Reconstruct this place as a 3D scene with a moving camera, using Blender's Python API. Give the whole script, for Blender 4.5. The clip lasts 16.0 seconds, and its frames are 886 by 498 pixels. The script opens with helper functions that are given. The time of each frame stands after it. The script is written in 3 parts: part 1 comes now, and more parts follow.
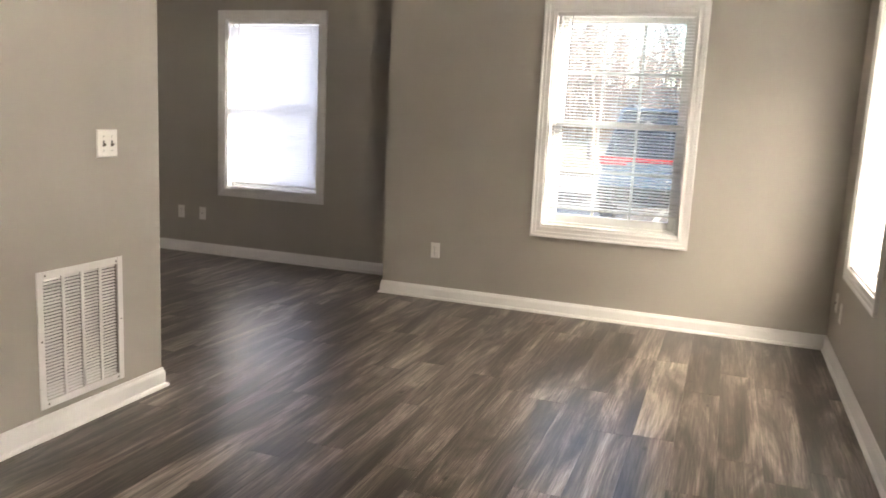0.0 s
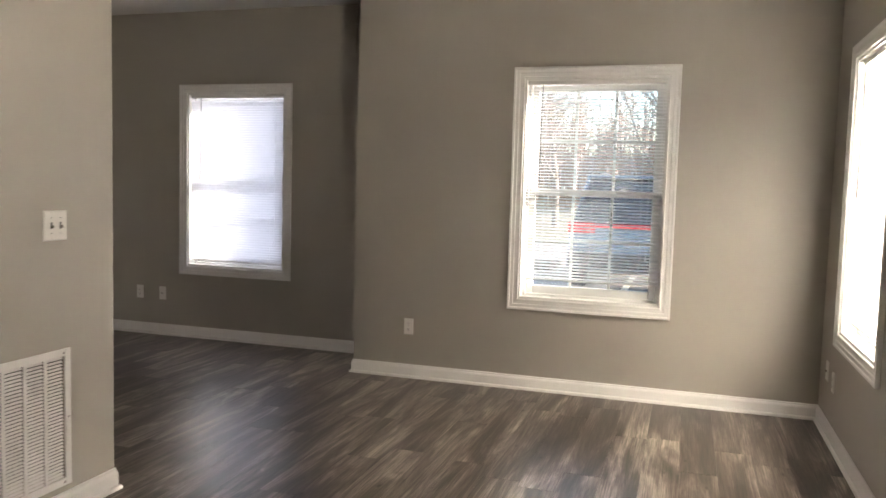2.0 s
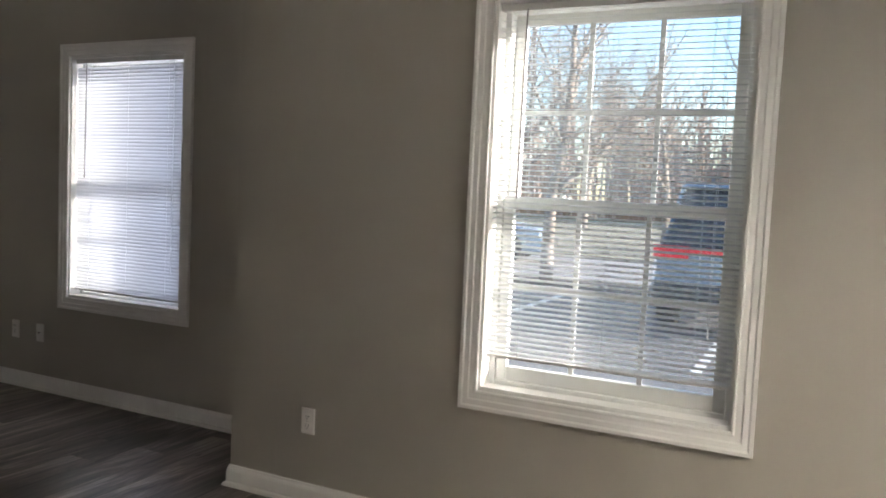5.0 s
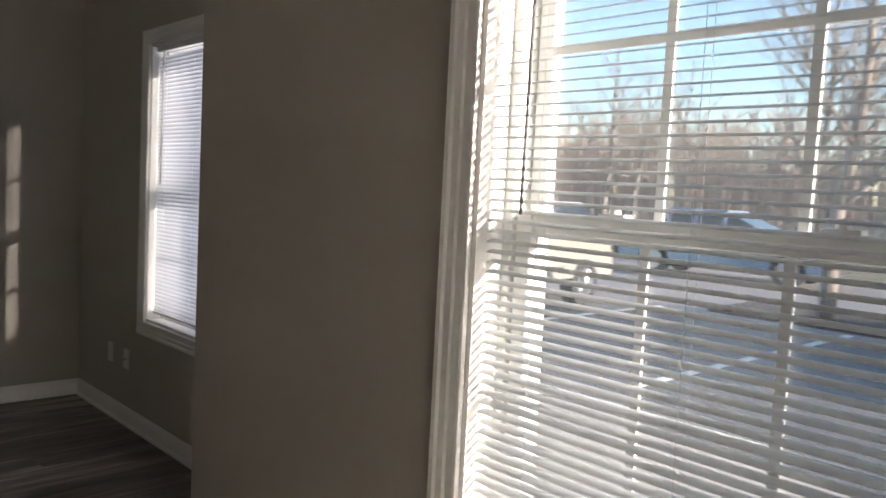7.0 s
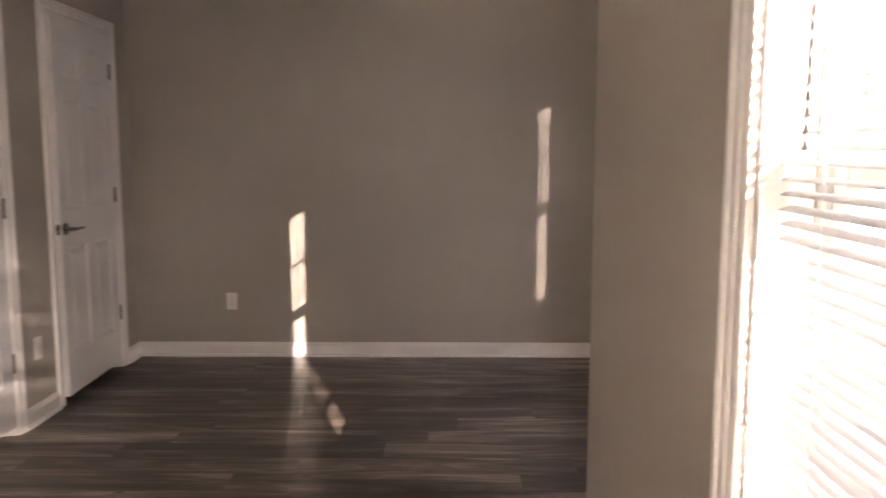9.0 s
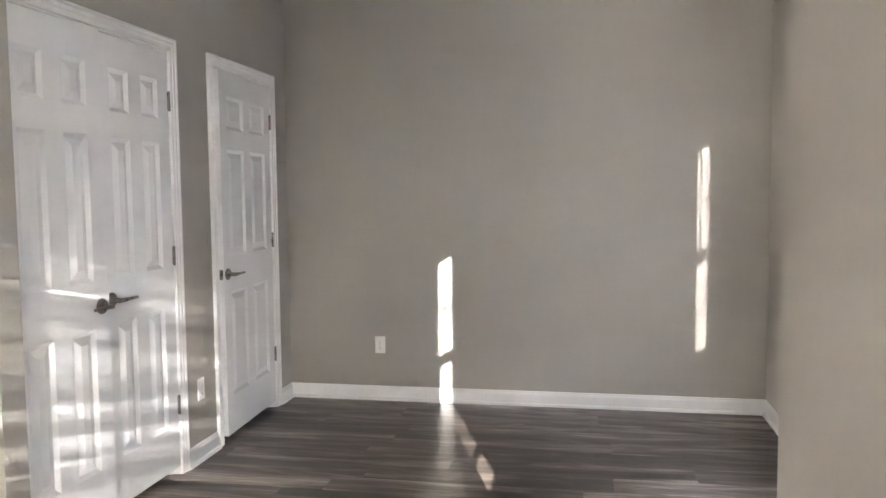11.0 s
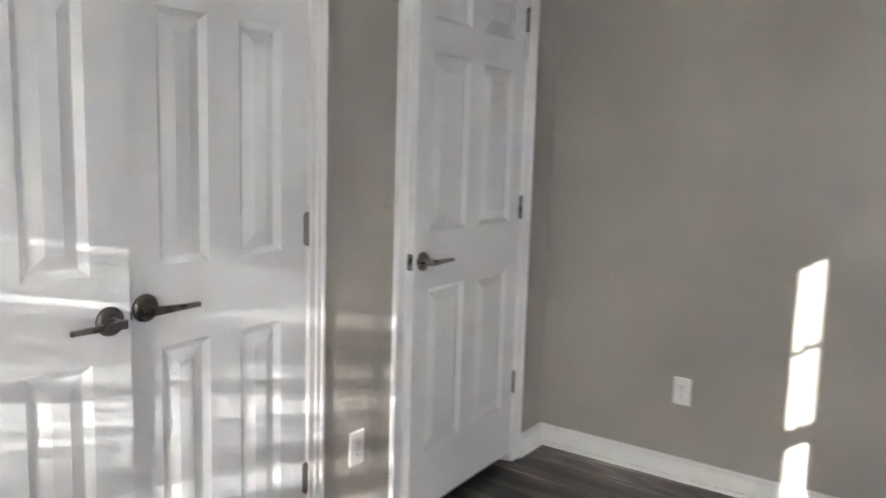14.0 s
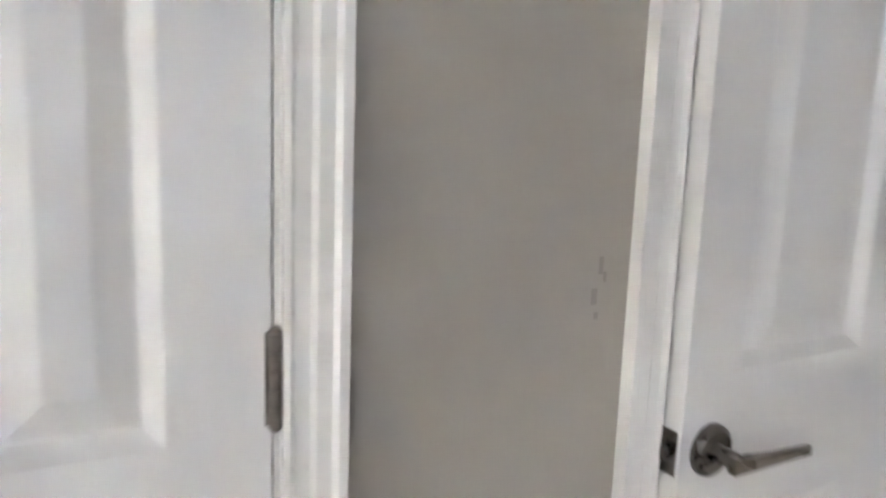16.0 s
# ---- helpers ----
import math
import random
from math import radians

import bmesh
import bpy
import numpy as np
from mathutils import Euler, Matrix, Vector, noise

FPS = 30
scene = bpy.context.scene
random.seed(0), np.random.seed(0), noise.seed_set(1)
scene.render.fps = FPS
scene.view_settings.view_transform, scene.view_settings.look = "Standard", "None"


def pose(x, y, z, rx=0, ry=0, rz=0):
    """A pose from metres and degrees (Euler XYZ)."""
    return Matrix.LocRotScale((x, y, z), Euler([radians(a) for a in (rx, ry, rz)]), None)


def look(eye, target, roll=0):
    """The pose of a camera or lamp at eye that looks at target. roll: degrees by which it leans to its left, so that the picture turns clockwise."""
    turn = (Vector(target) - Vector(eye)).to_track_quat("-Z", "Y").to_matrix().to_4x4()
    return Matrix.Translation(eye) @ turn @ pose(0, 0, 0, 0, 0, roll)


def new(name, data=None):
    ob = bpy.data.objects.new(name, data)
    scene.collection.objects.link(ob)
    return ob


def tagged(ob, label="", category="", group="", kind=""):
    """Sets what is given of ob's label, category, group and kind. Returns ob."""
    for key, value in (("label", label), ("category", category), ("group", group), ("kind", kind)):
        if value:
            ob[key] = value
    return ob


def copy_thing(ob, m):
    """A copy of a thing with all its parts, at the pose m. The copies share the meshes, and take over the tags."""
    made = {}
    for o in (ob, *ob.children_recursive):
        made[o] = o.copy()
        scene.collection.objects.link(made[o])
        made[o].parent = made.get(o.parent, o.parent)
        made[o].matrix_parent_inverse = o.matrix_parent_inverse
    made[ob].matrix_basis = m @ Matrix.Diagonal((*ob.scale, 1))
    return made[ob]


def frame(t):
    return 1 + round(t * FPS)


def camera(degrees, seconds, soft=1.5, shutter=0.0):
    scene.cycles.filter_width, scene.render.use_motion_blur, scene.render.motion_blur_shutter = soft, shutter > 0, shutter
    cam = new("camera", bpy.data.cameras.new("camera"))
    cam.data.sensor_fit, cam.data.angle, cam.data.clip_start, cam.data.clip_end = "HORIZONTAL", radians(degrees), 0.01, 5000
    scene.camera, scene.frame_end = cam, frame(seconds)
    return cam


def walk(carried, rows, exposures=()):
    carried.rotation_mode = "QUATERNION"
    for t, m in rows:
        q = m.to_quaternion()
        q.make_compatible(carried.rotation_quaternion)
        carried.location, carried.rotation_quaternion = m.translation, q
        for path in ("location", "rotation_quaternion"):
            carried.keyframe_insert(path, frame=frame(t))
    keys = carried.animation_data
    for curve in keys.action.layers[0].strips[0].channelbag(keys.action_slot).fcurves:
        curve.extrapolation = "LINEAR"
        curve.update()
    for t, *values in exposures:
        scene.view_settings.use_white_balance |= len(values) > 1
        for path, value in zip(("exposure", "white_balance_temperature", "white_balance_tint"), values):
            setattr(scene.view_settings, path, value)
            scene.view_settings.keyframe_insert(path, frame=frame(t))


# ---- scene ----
cam = camera(59.0, 16.0, shutter=0.5)
PATH = [
    (0, (1.548, -1.738, 1.349), (0.888, 0.121, 1.016), 2.8),
    (0.5, (1.557, -1.786, 1.364), (0.949, 0.1, 1.092), 2.3),
    (1, (1.547, -1.789, 1.366), (0.911, 0.095, 1.147), 1.7),
    (1.5, (1.488, -1.734, 1.371), (0.877, 0.162, 1.19), 1.4),
    (2, (1.429, -1.549, 1.358), (0.838, 0.355, 1.202), 1.6),
    (2.5, (1.506, -1.235, 1.387), (0.905, 0.667, 1.238), 2.0),
    (3, (1.487, -0.831, 1.374), (0.851, 1.058, 1.215), 2.5),
    (3.5, (1.509, -0.426, 1.366), (0.81, 1.442, 1.21), 2.7),
    (4, (1.52, 0.012, 1.368), (0.721, 1.839, 1.22), 2.7),
    (4.2, (1.498, 0.196, 1.358), (0.68, 2.015, 1.212), 2.8),
    (6.3, (1.546, 1.993, 1.391), (0.358, 3.597, 1.265), 3.3),
    (6.6, (1.506, 2.236, 1.381), (0.181, 3.735, 1.257), 3.9),
    (7, (1.458, 2.544, 1.4), (0.001, 3.907, 1.255), 2.9),
    (7.5, (1.437, 2.803, 1.364), (-0.24, 3.881, 1.205), 1.8),
    (8, (1.435, 3.003, 1.376), (-0.426, 3.709, 1.177), 1.1),
    (8.5, (1.391, 3.121, 1.379), (-0.571, 3.423, 1.138), 0.6),
    (9, (1.457, 3.218, 1.361), (-0.528, 3.209, 1.119), 0.1),
    (9.5, (1.475, 3.21, 1.45), (-0.506, 3.022, 1.251), -0.1),
    (9.7, (1.474, 3.213, 1.452), (-0.502, 2.965, 1.287), -0.2),
    (11.8, (1.084, 3.096, 1.388), (-0.861, 2.663, 1.213), -0.7),
    (12, (0.983, 3.125, 1.396), (-0.953, 2.657, 1.214), -0.7),
    (12.5, (0.644, 3.082, 1.365), (-1.266, 2.527, 1.158), -0.1),
    (13, (0.233, 3.024, 1.365), (-1.62, 2.31, 1.136), 0.7),
    (13.5, (-0.165, 2.905, 1.361), (-1.911, 1.965, 1.105), 1.3),
    (13.8, (-0.425, 2.803, 1.349), (-2.109, 1.757, 1.084), 1.8),
    (14, (-0.592, 2.728, 1.358), (-2.221, 1.599, 1.088), 1.7),
    (14.5, (-1.005, 2.540, 1.337), (-2.460, 1.198, 1.054), 1.3),
    (15, (-1.406, 2.300, 1.347), (-2.738, 0.842, 1.044), 1.4),
    (15.5, (-1.738, 2.045, 1.350), (-2.868, 0.436, 1.000), 2.0),
    (16, (-2.006, 1.812, 1.342), (-2.922, 0.067, 1.005), 2.1),
]

EXPOSURES = [(0, 2.95, 6950, 15), (0.5, 2.82, 6950, 15), (3, 2.52, 6800, 14), (4.2, 2.2, 6500, 12), (6.3, 1.5, 6700, 13), (7.2, 1.4, 6850, 15), (8.0, 1.55, 7250, 20), (8.5, 2.2, 7700, 28),
             (9.3, 3.05, 7550, 27), (9.7, 3.3, 7000, 20), (11.8, 4.05, 6200, 12), (12.6, 4.1, 6150, 11), (14, 3.8, 6100, 11), (15, 3.85, 6100, 11), (15.5, 4.1, 6150, 11), (16, 4.25, 6150, 11)]
walk(cam, [(t, look(eye, target, roll)) for t, eye, target, roll in PATH], EXPOSURES)

# ---- world, sun ----
SUN_WAY = Vector((-1.0, -0.336, -0.228)).normalized()
world = bpy.data.worlds.new("world")
scene.world = world
world.use_nodes = True
wn = world.node_tree.nodes
sky = wn.new("ShaderNodeTexSky")
sky.sky_type = "NISHITA"
sky.sun_disc = False
sky.sun_elevation = math.asin(-SUN_WAY.z)
sky.sun_rotation = math.atan2(-SUN_WAY.x, -SUN_WAY.y)
sky.air_density = 1.0
sky.dust_density = 0.9
sky.ozone_density = 2.5
world.node_tree.links.new(sky.outputs[0], wn["Background"].inputs[0])
wn["Background"].inputs[1].default_value = 0.15
sun = new("sun", bpy.data.lights.new("sun", "SUN"))
sun.data.energy = 3.9
sun.data.angle = radians(0.27)
sun.data.color = (1.0, 0.94, 0.86)
sun.matrix_world = look((30, 10, 8), Vector((30, 10, 8)) + SUN_WAY)



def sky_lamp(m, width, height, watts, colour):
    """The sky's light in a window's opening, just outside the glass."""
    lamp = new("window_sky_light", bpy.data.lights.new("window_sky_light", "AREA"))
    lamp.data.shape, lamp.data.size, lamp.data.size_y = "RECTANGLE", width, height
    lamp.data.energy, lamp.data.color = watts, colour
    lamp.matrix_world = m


sky_lamp(look((2.46, 2.675, 1.36), (0.0, 2.675, 1.36)), 0.82, 1.42, 26.0, (1.0, 0.89, 0.74))
sky_lamp(look((-2.218, 4.462, 1.36), (-2.218, 2.0, 1.36)), 0.86, 1.42, 3.6, (0.76, 0.79, 1.0))
# fill lamp in the added, unseen fourth window; brightens the vent wall
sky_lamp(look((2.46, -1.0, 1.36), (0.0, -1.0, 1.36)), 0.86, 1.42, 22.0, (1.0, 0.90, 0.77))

# ---- materials ----
def material(name, build):
    m = bpy.data.materials.new(name)
    m.use_nodes = True
    nt = m.node_tree
    build(nt, nt.nodes["Principled BSDF"])
    return m


def node(nt, kind, **inputs):
    n = nt.nodes.new(kind)
    for k, v in inputs.items():
        n.inputs[k.replace("_", " ")].default_value = v
    return n


def coords(nt, scale=(1, 1, 1), random_shift=False):
    tc = nt.nodes.new("ShaderNodeTexCoord")
    mp = nt.nodes.new("ShaderNodeMapping")
    mp.inputs["Scale"].default_value = scale
    nt.links.new(tc.outputs["Object"], mp.inputs["Vector"])
    if random_shift:
        oi = nt.nodes.new("ShaderNodeObjectInfo")
        mul = nt.nodes.new("ShaderNodeMath")
        mul.operation = "MULTIPLY"
        mul.inputs[1].default_value = 57.0
        nt.links.new(oi.outputs["Random"], mul.inputs[0])
        nt.links.new(mul.outputs[0], mp.inputs["Location"])
    return mp.outputs["Vector"]


def ramp(nt, source, stops):
    r = nt.nodes.new("ShaderNodeValToRGB")
    el = r.color_ramp.elements
    while len(el) < len(stops):
        el.new(0.5)
    for e, (p, c) in zip(el, stops):
        e.position, e.color = p, (*c, 1)
    nt.links.new(source, r.inputs[0])
    return r.outputs[0]


def bump(nt, bsdf, height, strength, distance):
    b = nt.nodes.new("ShaderNodeBump")
    b.inputs["Strength"].default_value = strength
    b.inputs["Distance"].default_value = distance
    nt.links.new(height, b.inputs["Height"])
    nt.links.new(b.outputs[0], bsdf.inputs["Normal"])


def mottled(name, lo, hi, scale=3.0, rough=0.6, fine=120.0, relief=0.0006, metal=0.0, rough_vary=0.06, spec=0.5):
    """Two-scale variation between two near colours, with fine relief."""
    def build(nt, p):
        v = coords(nt)
        a = node(nt, "ShaderNodeTexNoise", Scale=scale, Detail=5.0)
        nt.links.new(v, a.inputs["Vector"])
        nt.links.new(ramp(nt, a.outputs[0], [(0.3, lo), (0.72, hi)]), p.inputs["Base Color"])
        b = node(nt, "ShaderNodeTexNoise", Scale=fine, Detail=3.0)
        nt.links.new(v, b.inputs["Vector"])
        mr = node(nt, "ShaderNodeMapRange")
        mr.inputs["To Min"].default_value = max(rough - rough_vary, 0.02)
        mr.inputs["To Max"].default_value = rough + rough_vary
        nt.links.new(a.outputs[0], mr.inputs["Value"])
        nt.links.new(mr.outputs[0], p.inputs["Roughness"])
        p.inputs["Metallic"].default_value = metal
        p.inputs["Specular IOR Level"].default_value = spec
        if relief:
            bump(nt, p, b.outputs[0], 0.5, relief)
    return material(name, build)


PAINT = mottled("wall_paint", (0.375, 0.35, 0.308), (0.405, 0.378, 0.333), 1.2, 0.42, 260.0, 0.0005)
CEILING = mottled("ceiling_paint", (0.81, 0.80, 0.78), (0.86, 0.855, 0.835), 1.5, 0.8, 180.0, 0.0008)
TRIM = mottled("trim_paint", (0.76, 0.755, 0.735), (0.82, 0.815, 0.80), 2.0, 0.32, 140.0, 0.0002)
DOOR = mottled("door_paint", (0.74, 0.74, 0.735), (0.80, 0.80, 0.795), 2.5, 0.36, 90.0, 0.0004)
VINYL = mottled("white_vinyl", (0.76, 0.77, 0.75), (0.82, 0.83, 0.81), 4.0, 0.4, 90.0, 0.0)
PLASTIC = mottled("white_plastic", (0.74, 0.73, 0.69), (0.80, 0.79, 0.76), 9.0, 0.3, 200.0, 0.0)
ENAMEL = mottled("white_enamel", (0.72, 0.71, 0.69), (0.78, 0.77, 0.75), 6.0, 0.35, 150.0, 0.0)
NICKEL = mottled("satin_nickel", (0.18, 0.165, 0.15), (0.24, 0.22, 0.20), 30.0, 0.28, 300.0, 0.0, 1.0)
DARKHOLE = mottled("dark_slot", (0.02, 0.02, 0.02), (0.03, 0.03, 0.028), 9.0, 0.8)
# near-black, so that the shade behind the louvres is in the colour
SHADED_DUCT = mottled("shaded_duct", (0.05, 0.05, 0.05), (0.08, 0.08, 0.078), 5.0, 0.7)
# wall paint darkened for the closet's dimness; also colours the scuff marks
DARK_PAINT = mottled("darkened_paint", (0.30, 0.28, 0.25), (0.34, 0.32, 0.28), 1.5, 0.7)
BRASSY = mottled("cord_grey", (0.16, 0.16, 0.16), (0.22, 0.22, 0.22), 9.0, 0.5)
BRICK = mottled("orange_brick", (0.36, 0.13, 0.07), (0.48, 0.20, 0.11), 9.0, 0.85, 90.0, 0.002)
MORTAR = mottled("mortar", (0.40, 0.36, 0.31), (0.47, 0.43, 0.38), 12.0, 0.9, 90.0, 0.002)
# brick for the far houses, its orange muted by painted-in distance haze
HAZED_BRICK = mottled("hazed_brick", (0.24, 0.165, 0.135), (0.31, 0.22, 0.18), 3.0, 0.9, 30.0, 0.0)
SIDING = mottled("white_siding", (0.70, 0.70, 0.66), (0.78, 0.77, 0.72), 2.0, 0.6, 60.0, 0.0006)
ASPHALT = mottled("asphalt", (0.25, 0.225, 0.205), (0.33, 0.295, 0.27), 0.25, 0.85, 70.0, 0.004)
# same asphalt darkened: the shadow lying on the bays is in the colour
SHADED_BAY = mottled("shaded_bay_asphalt", (0.13, 0.125, 0.122), (0.19, 0.18, 0.172), 0.4, 0.85, 70.0, 0.004)
CONCRETE = mottled("concrete", (0.46, 0.41, 0.355), (0.56, 0.50, 0.43), 1.2, 0.85, 50.0, 0.002)
MULCH = mottled("dark_mulch", (0.035, 0.028, 0.022), (0.09, 0.07, 0.055), 14.0, 0.95, 40.0, 0.02)
GRASS = mottled("winter_grass", (0.20, 0.175, 0.11), (0.29, 0.25, 0.17), 0.6, 0.95, 60.0, 0.01)
BARK = mottled("bark", (0.20, 0.165, 0.135), (0.30, 0.25, 0.21), 8.0, 0.9, 50.0, 0.006)
# paler than BARK: glare and distance haze are mixed into this colour
HAZED_TWIGS = mottled("hazed_twigs", (0.34, 0.245, 0.19), (0.46, 0.345, 0.28), 0.6, 0.95, 6.0, 0.0)
SHINGLE = mottled("roof_shingle", (0.10, 0.085, 0.075), (0.17, 0.14, 0.12), 2.0, 0.9, 30.0, 0.004)
TYRE = mottled("tyre_rubber", (0.02, 0.02, 0.02), (0.035, 0.035, 0.035), 12.0, 0.8)
RIM = mottled("alloy_rim", (0.50, 0.50, 0.50), (0.60, 0.60, 0.60), 12.0, 0.3, 90.0, 0.0, 1.0)
TAIL = mottled("red_lens", (0.62, 0.02, 0.03), (0.75, 0.03, 0.05), 12.0, 0.15, 90.0, 0.0)
CARGLASS = mottled("car_glass", (0.02, 0.025, 0.03), (0.035, 0.04, 0.05), 3.0, 0.05, 90.0, 0.0)
LAMPBLACK = mottled("black_metal", (0.03, 0.03, 0.03), (0.05, 0.05, 0.05), 9.0, 0.5)


def carpaint(name, c):
    return mottled(name, tuple(k * 0.92 for k in c), c, 2.0, 0.18, 300.0, 0.0, 0.25)


def build_floor(nt, p):
    v = coords(nt, (1, 1, 1), True)
    st = nt.nodes.new("ShaderNodeMapping")
    st.inputs["Scale"].default_value = (6.5, 0.9, 4.0)
    nt.links.new(v, st.inputs["Vector"])
    g = node(nt, "ShaderNodeTexNoise", Scale=1.0, Detail=7.0, Roughness=0.62, Distortion=0.9)
    nt.links.new(st.outputs[0], g.inputs["Vector"])
    fine = nt.nodes.new("ShaderNodeMapping")
    fine.inputs["Scale"].default_value = (150.0, 3.5, 10.0)
    nt.links.new(v, fine.inputs["Vector"])
    f = node(nt, "ShaderNodeTexNoise", Scale=1.0, Detail=4.0, Roughness=0.7)
    nt.links.new(fine.outputs[0], f.inputs["Vector"])
    base = ramp(nt, g.outputs[0], [(0.33, (0.023, 0.018, 0.0145)), (0.44, (0.066, 0.0535, 0.0445)), (0.54, (0.158, 0.132, 0.112)), (0.67, (0.38, 0.325, 0.279))])
    grain = ramp(nt, f.outputs[0], [(0.34, (0.42, 0.42, 0.42)), (0.62, (1.36, 1.36, 1.36))])
    oi = nt.nodes.new("ShaderNodeObjectInfo")
    tone = ramp(nt, oi.outputs["Random"], [(0.0, (0.76, 0.75, 0.74)), (0.5, (1.02, 1.01, 1.0)), (1.0, (1.30, 1.29, 1.28))])
    m1 = nt.nodes.new("ShaderNodeMix")
    m1.data_type, m1.blend_type = "RGBA", "MULTIPLY"
    m1.inputs[0].default_value = 1.0
    nt.links.new(base, m1.inputs[6]), nt.links.new(grain, m1.inputs[7])
    m2 = nt.nodes.new("ShaderNodeMix")
    m2.data_type, m2.blend_type = "RGBA", "MULTIPLY"
    m2.inputs[0].default_value = 1.0
    nt.links.new(m1.outputs[2], m2.inputs[6]), nt.links.new(tone, m2.inputs[7])
    # a few dark knots
    kn = nt.nodes.new("ShaderNodeMapping")
    kn.inputs["Scale"].default_value = (7.0, 2.6, 1.0)
    nt.links.new(v, kn.inputs["Vector"])
    vo = node(nt, "ShaderNodeTexVoronoi", Scale=1.0)
    nt.links.new(kn.outputs[0], vo.inputs["Vector"])
    spot = ramp(nt, vo.outputs["Distance"], [(0.025, (0.2, 0.18, 0.16)), (0.085, (1, 1, 1))])
    m3 = nt.nodes.new("ShaderNodeMix")
    m3.data_type, m3.blend_type = "RGBA", "MULTIPLY"
    m3.inputs[0].default_value = 1.0
    nt.links.new(m2.outputs[2], m3.inputs[6]), nt.links.new(spot, m3.inputs[7])
    nt.links.new(m3.outputs[2], p.inputs["Base Color"])
    mr = node(nt, "ShaderNodeMapRange")
    mr.inputs["To Min"].default_value, mr.inputs["To Max"].default_value = 0.24, 0.38
    p.inputs["Specular IOR Level"].default_value = 0.55
    nt.links.new(g.outputs[0], mr.inputs["Value"])
    nt.links.new(mr.outputs[0], p.inputs["Roughness"])
    bump(nt, p, f.outputs[0], 0.35, 0.0008)


FLOOR = material("vinyl_plank", build_floor)


def build_slat(nt, p):
    p.inputs["Base Color"].default_value = (0.78, 0.78, 0.76, 1)
    p.inputs["Roughness"].default_value = 0.42
    n = node(nt, "ShaderNodeTexNoise", Scale=9.0, Detail=2.0)
    nt.links.new(coords(nt, (1, 1, 1), True), n.inputs["Vector"])
    # white slats tinted slightly blue to carry the cool sky light
    nt.links.new(ramp(nt, n.outputs[0], [(0.3, (0.73, 0.75, 0.77)), (0.7, (0.78, 0.80, 0.82))]), p.inputs["Base Color"])
    tr = nt.nodes.new("ShaderNodeBsdfTranslucent")
    tr.inputs[0].default_value = (0.78, 0.79, 0.80, 1)
    mix = nt.nodes.new("ShaderNodeMixShader")
    mix.inputs[0].default_value = 0.58
    out = nt.nodes["Material Output"]
    nt.links.new(p.outputs[0], mix.inputs[1]), nt.links.new(tr.outputs[0], mix.inputs[2])
    nt.links.new(mix.outputs[0], out.inputs["Surface"])


SLAT = material("blind_slat", build_slat)


def build_glass(nt, p):
    p.inputs["Base Color"].default_value = (0.97, 0.985, 0.98, 1)
    p.inputs["Transmission Weight"].default_value = 1.0
    p.inputs["Roughness"].default_value = 0.0
    p.inputs["IOR"].default_value = 1.45
    # thin bluish film on the panes imitates glare haze, lit by raking sun
    film = nt.nodes.new("ShaderNodeBsdfTranslucent")
    film.inputs[0].default_value = (0.80, 0.90, 1.0, 1)
    n = node(nt, "ShaderNodeTexNoise", Scale=2.6, Detail=4.0)
    nt.links.new(coords(nt), n.inputs["Vector"])
    amount = node(nt, "ShaderNodeMapRange")
    amount.inputs["To Min"].default_value, amount.inputs["To Max"].default_value = 0.015, 0.04
    nt.links.new(n.outputs[0], amount.inputs["Value"])
    mix = nt.nodes.new("ShaderNodeMixShader")
    nt.links.new(amount.outputs[0], mix.inputs[0])
    nt.links.new(p.outputs[0], mix.inputs[1]), nt.links.new(film.outputs[0], mix.inputs[2])
    nt.links.new(mix.outputs[0], nt.nodes["Material Output"].inputs["Surface"])


GLASS = material("window_glass", build_glass)


# ---- mesh tools ----
def mesh_ob(name, bm, mat, parent=None, bevel=0.0, smooth=False):
    me = bpy.data.meshes.new(name)
    bmesh.ops.recalc_face_normals(bm, faces=bm.faces)
    if bevel:
        bmesh.ops.bevel(bm, geom=bm.edges[:], offset=bevel, segments=1, affect="EDGES", clamp_overlap=True)
    for f in bm.faces:
        f.smooth = smooth
    bm.to_mesh(me)
    bm.free()
    me.materials.append(mat)
    ob = new(name, me)
    ob.parent = parent
    return ob


def add_box(bm, x0, x1, y0, y1, z0, z1):
    vs = [bm.verts.new((x, y, z)) for z in (z0, z1) for x, y in ((x0, y0), (x1, y0), (x1, y1), (x0, y1))]
    for q in ((3, 2, 1, 0), (4, 5, 6, 7), (0, 1, 5, 4), (1, 2, 6, 5), (2, 3, 7, 6), (3, 0, 4, 7)):
        bm.faces.new([vs[i] for i in q])
    return vs


def boxes(name, mat, items, parent=None, bevel=0.0):
    bm = bmesh.new()
    for b in items:
        add_box(bm, *b)
    return mesh_ob(name, bm, mat, parent, bevel)


def add_cyl(bm, p0, p1, r0, r1, n=16):
    p0, p1 = Vector(p0), Vector(p1)
    q = (p1 - p0).to_track_quat("Z", "Y")
    rings = []
    for p, r in ((p0, r0), (p1, r1)):
        rings.append([bm.verts.new(p + q @ Vector((r * math.cos(a), r * math.sin(a), 0))) for a in (2 * math.pi * i / n for i in range(n))])
    for i in range(n):
        bm.faces.new((rings[0][i], rings[0][(i + 1) % n], rings[1][(i + 1) % n], rings[1][i]))
    bm.faces.new(rings[0][::-1]), bm.faces.new(rings[1])


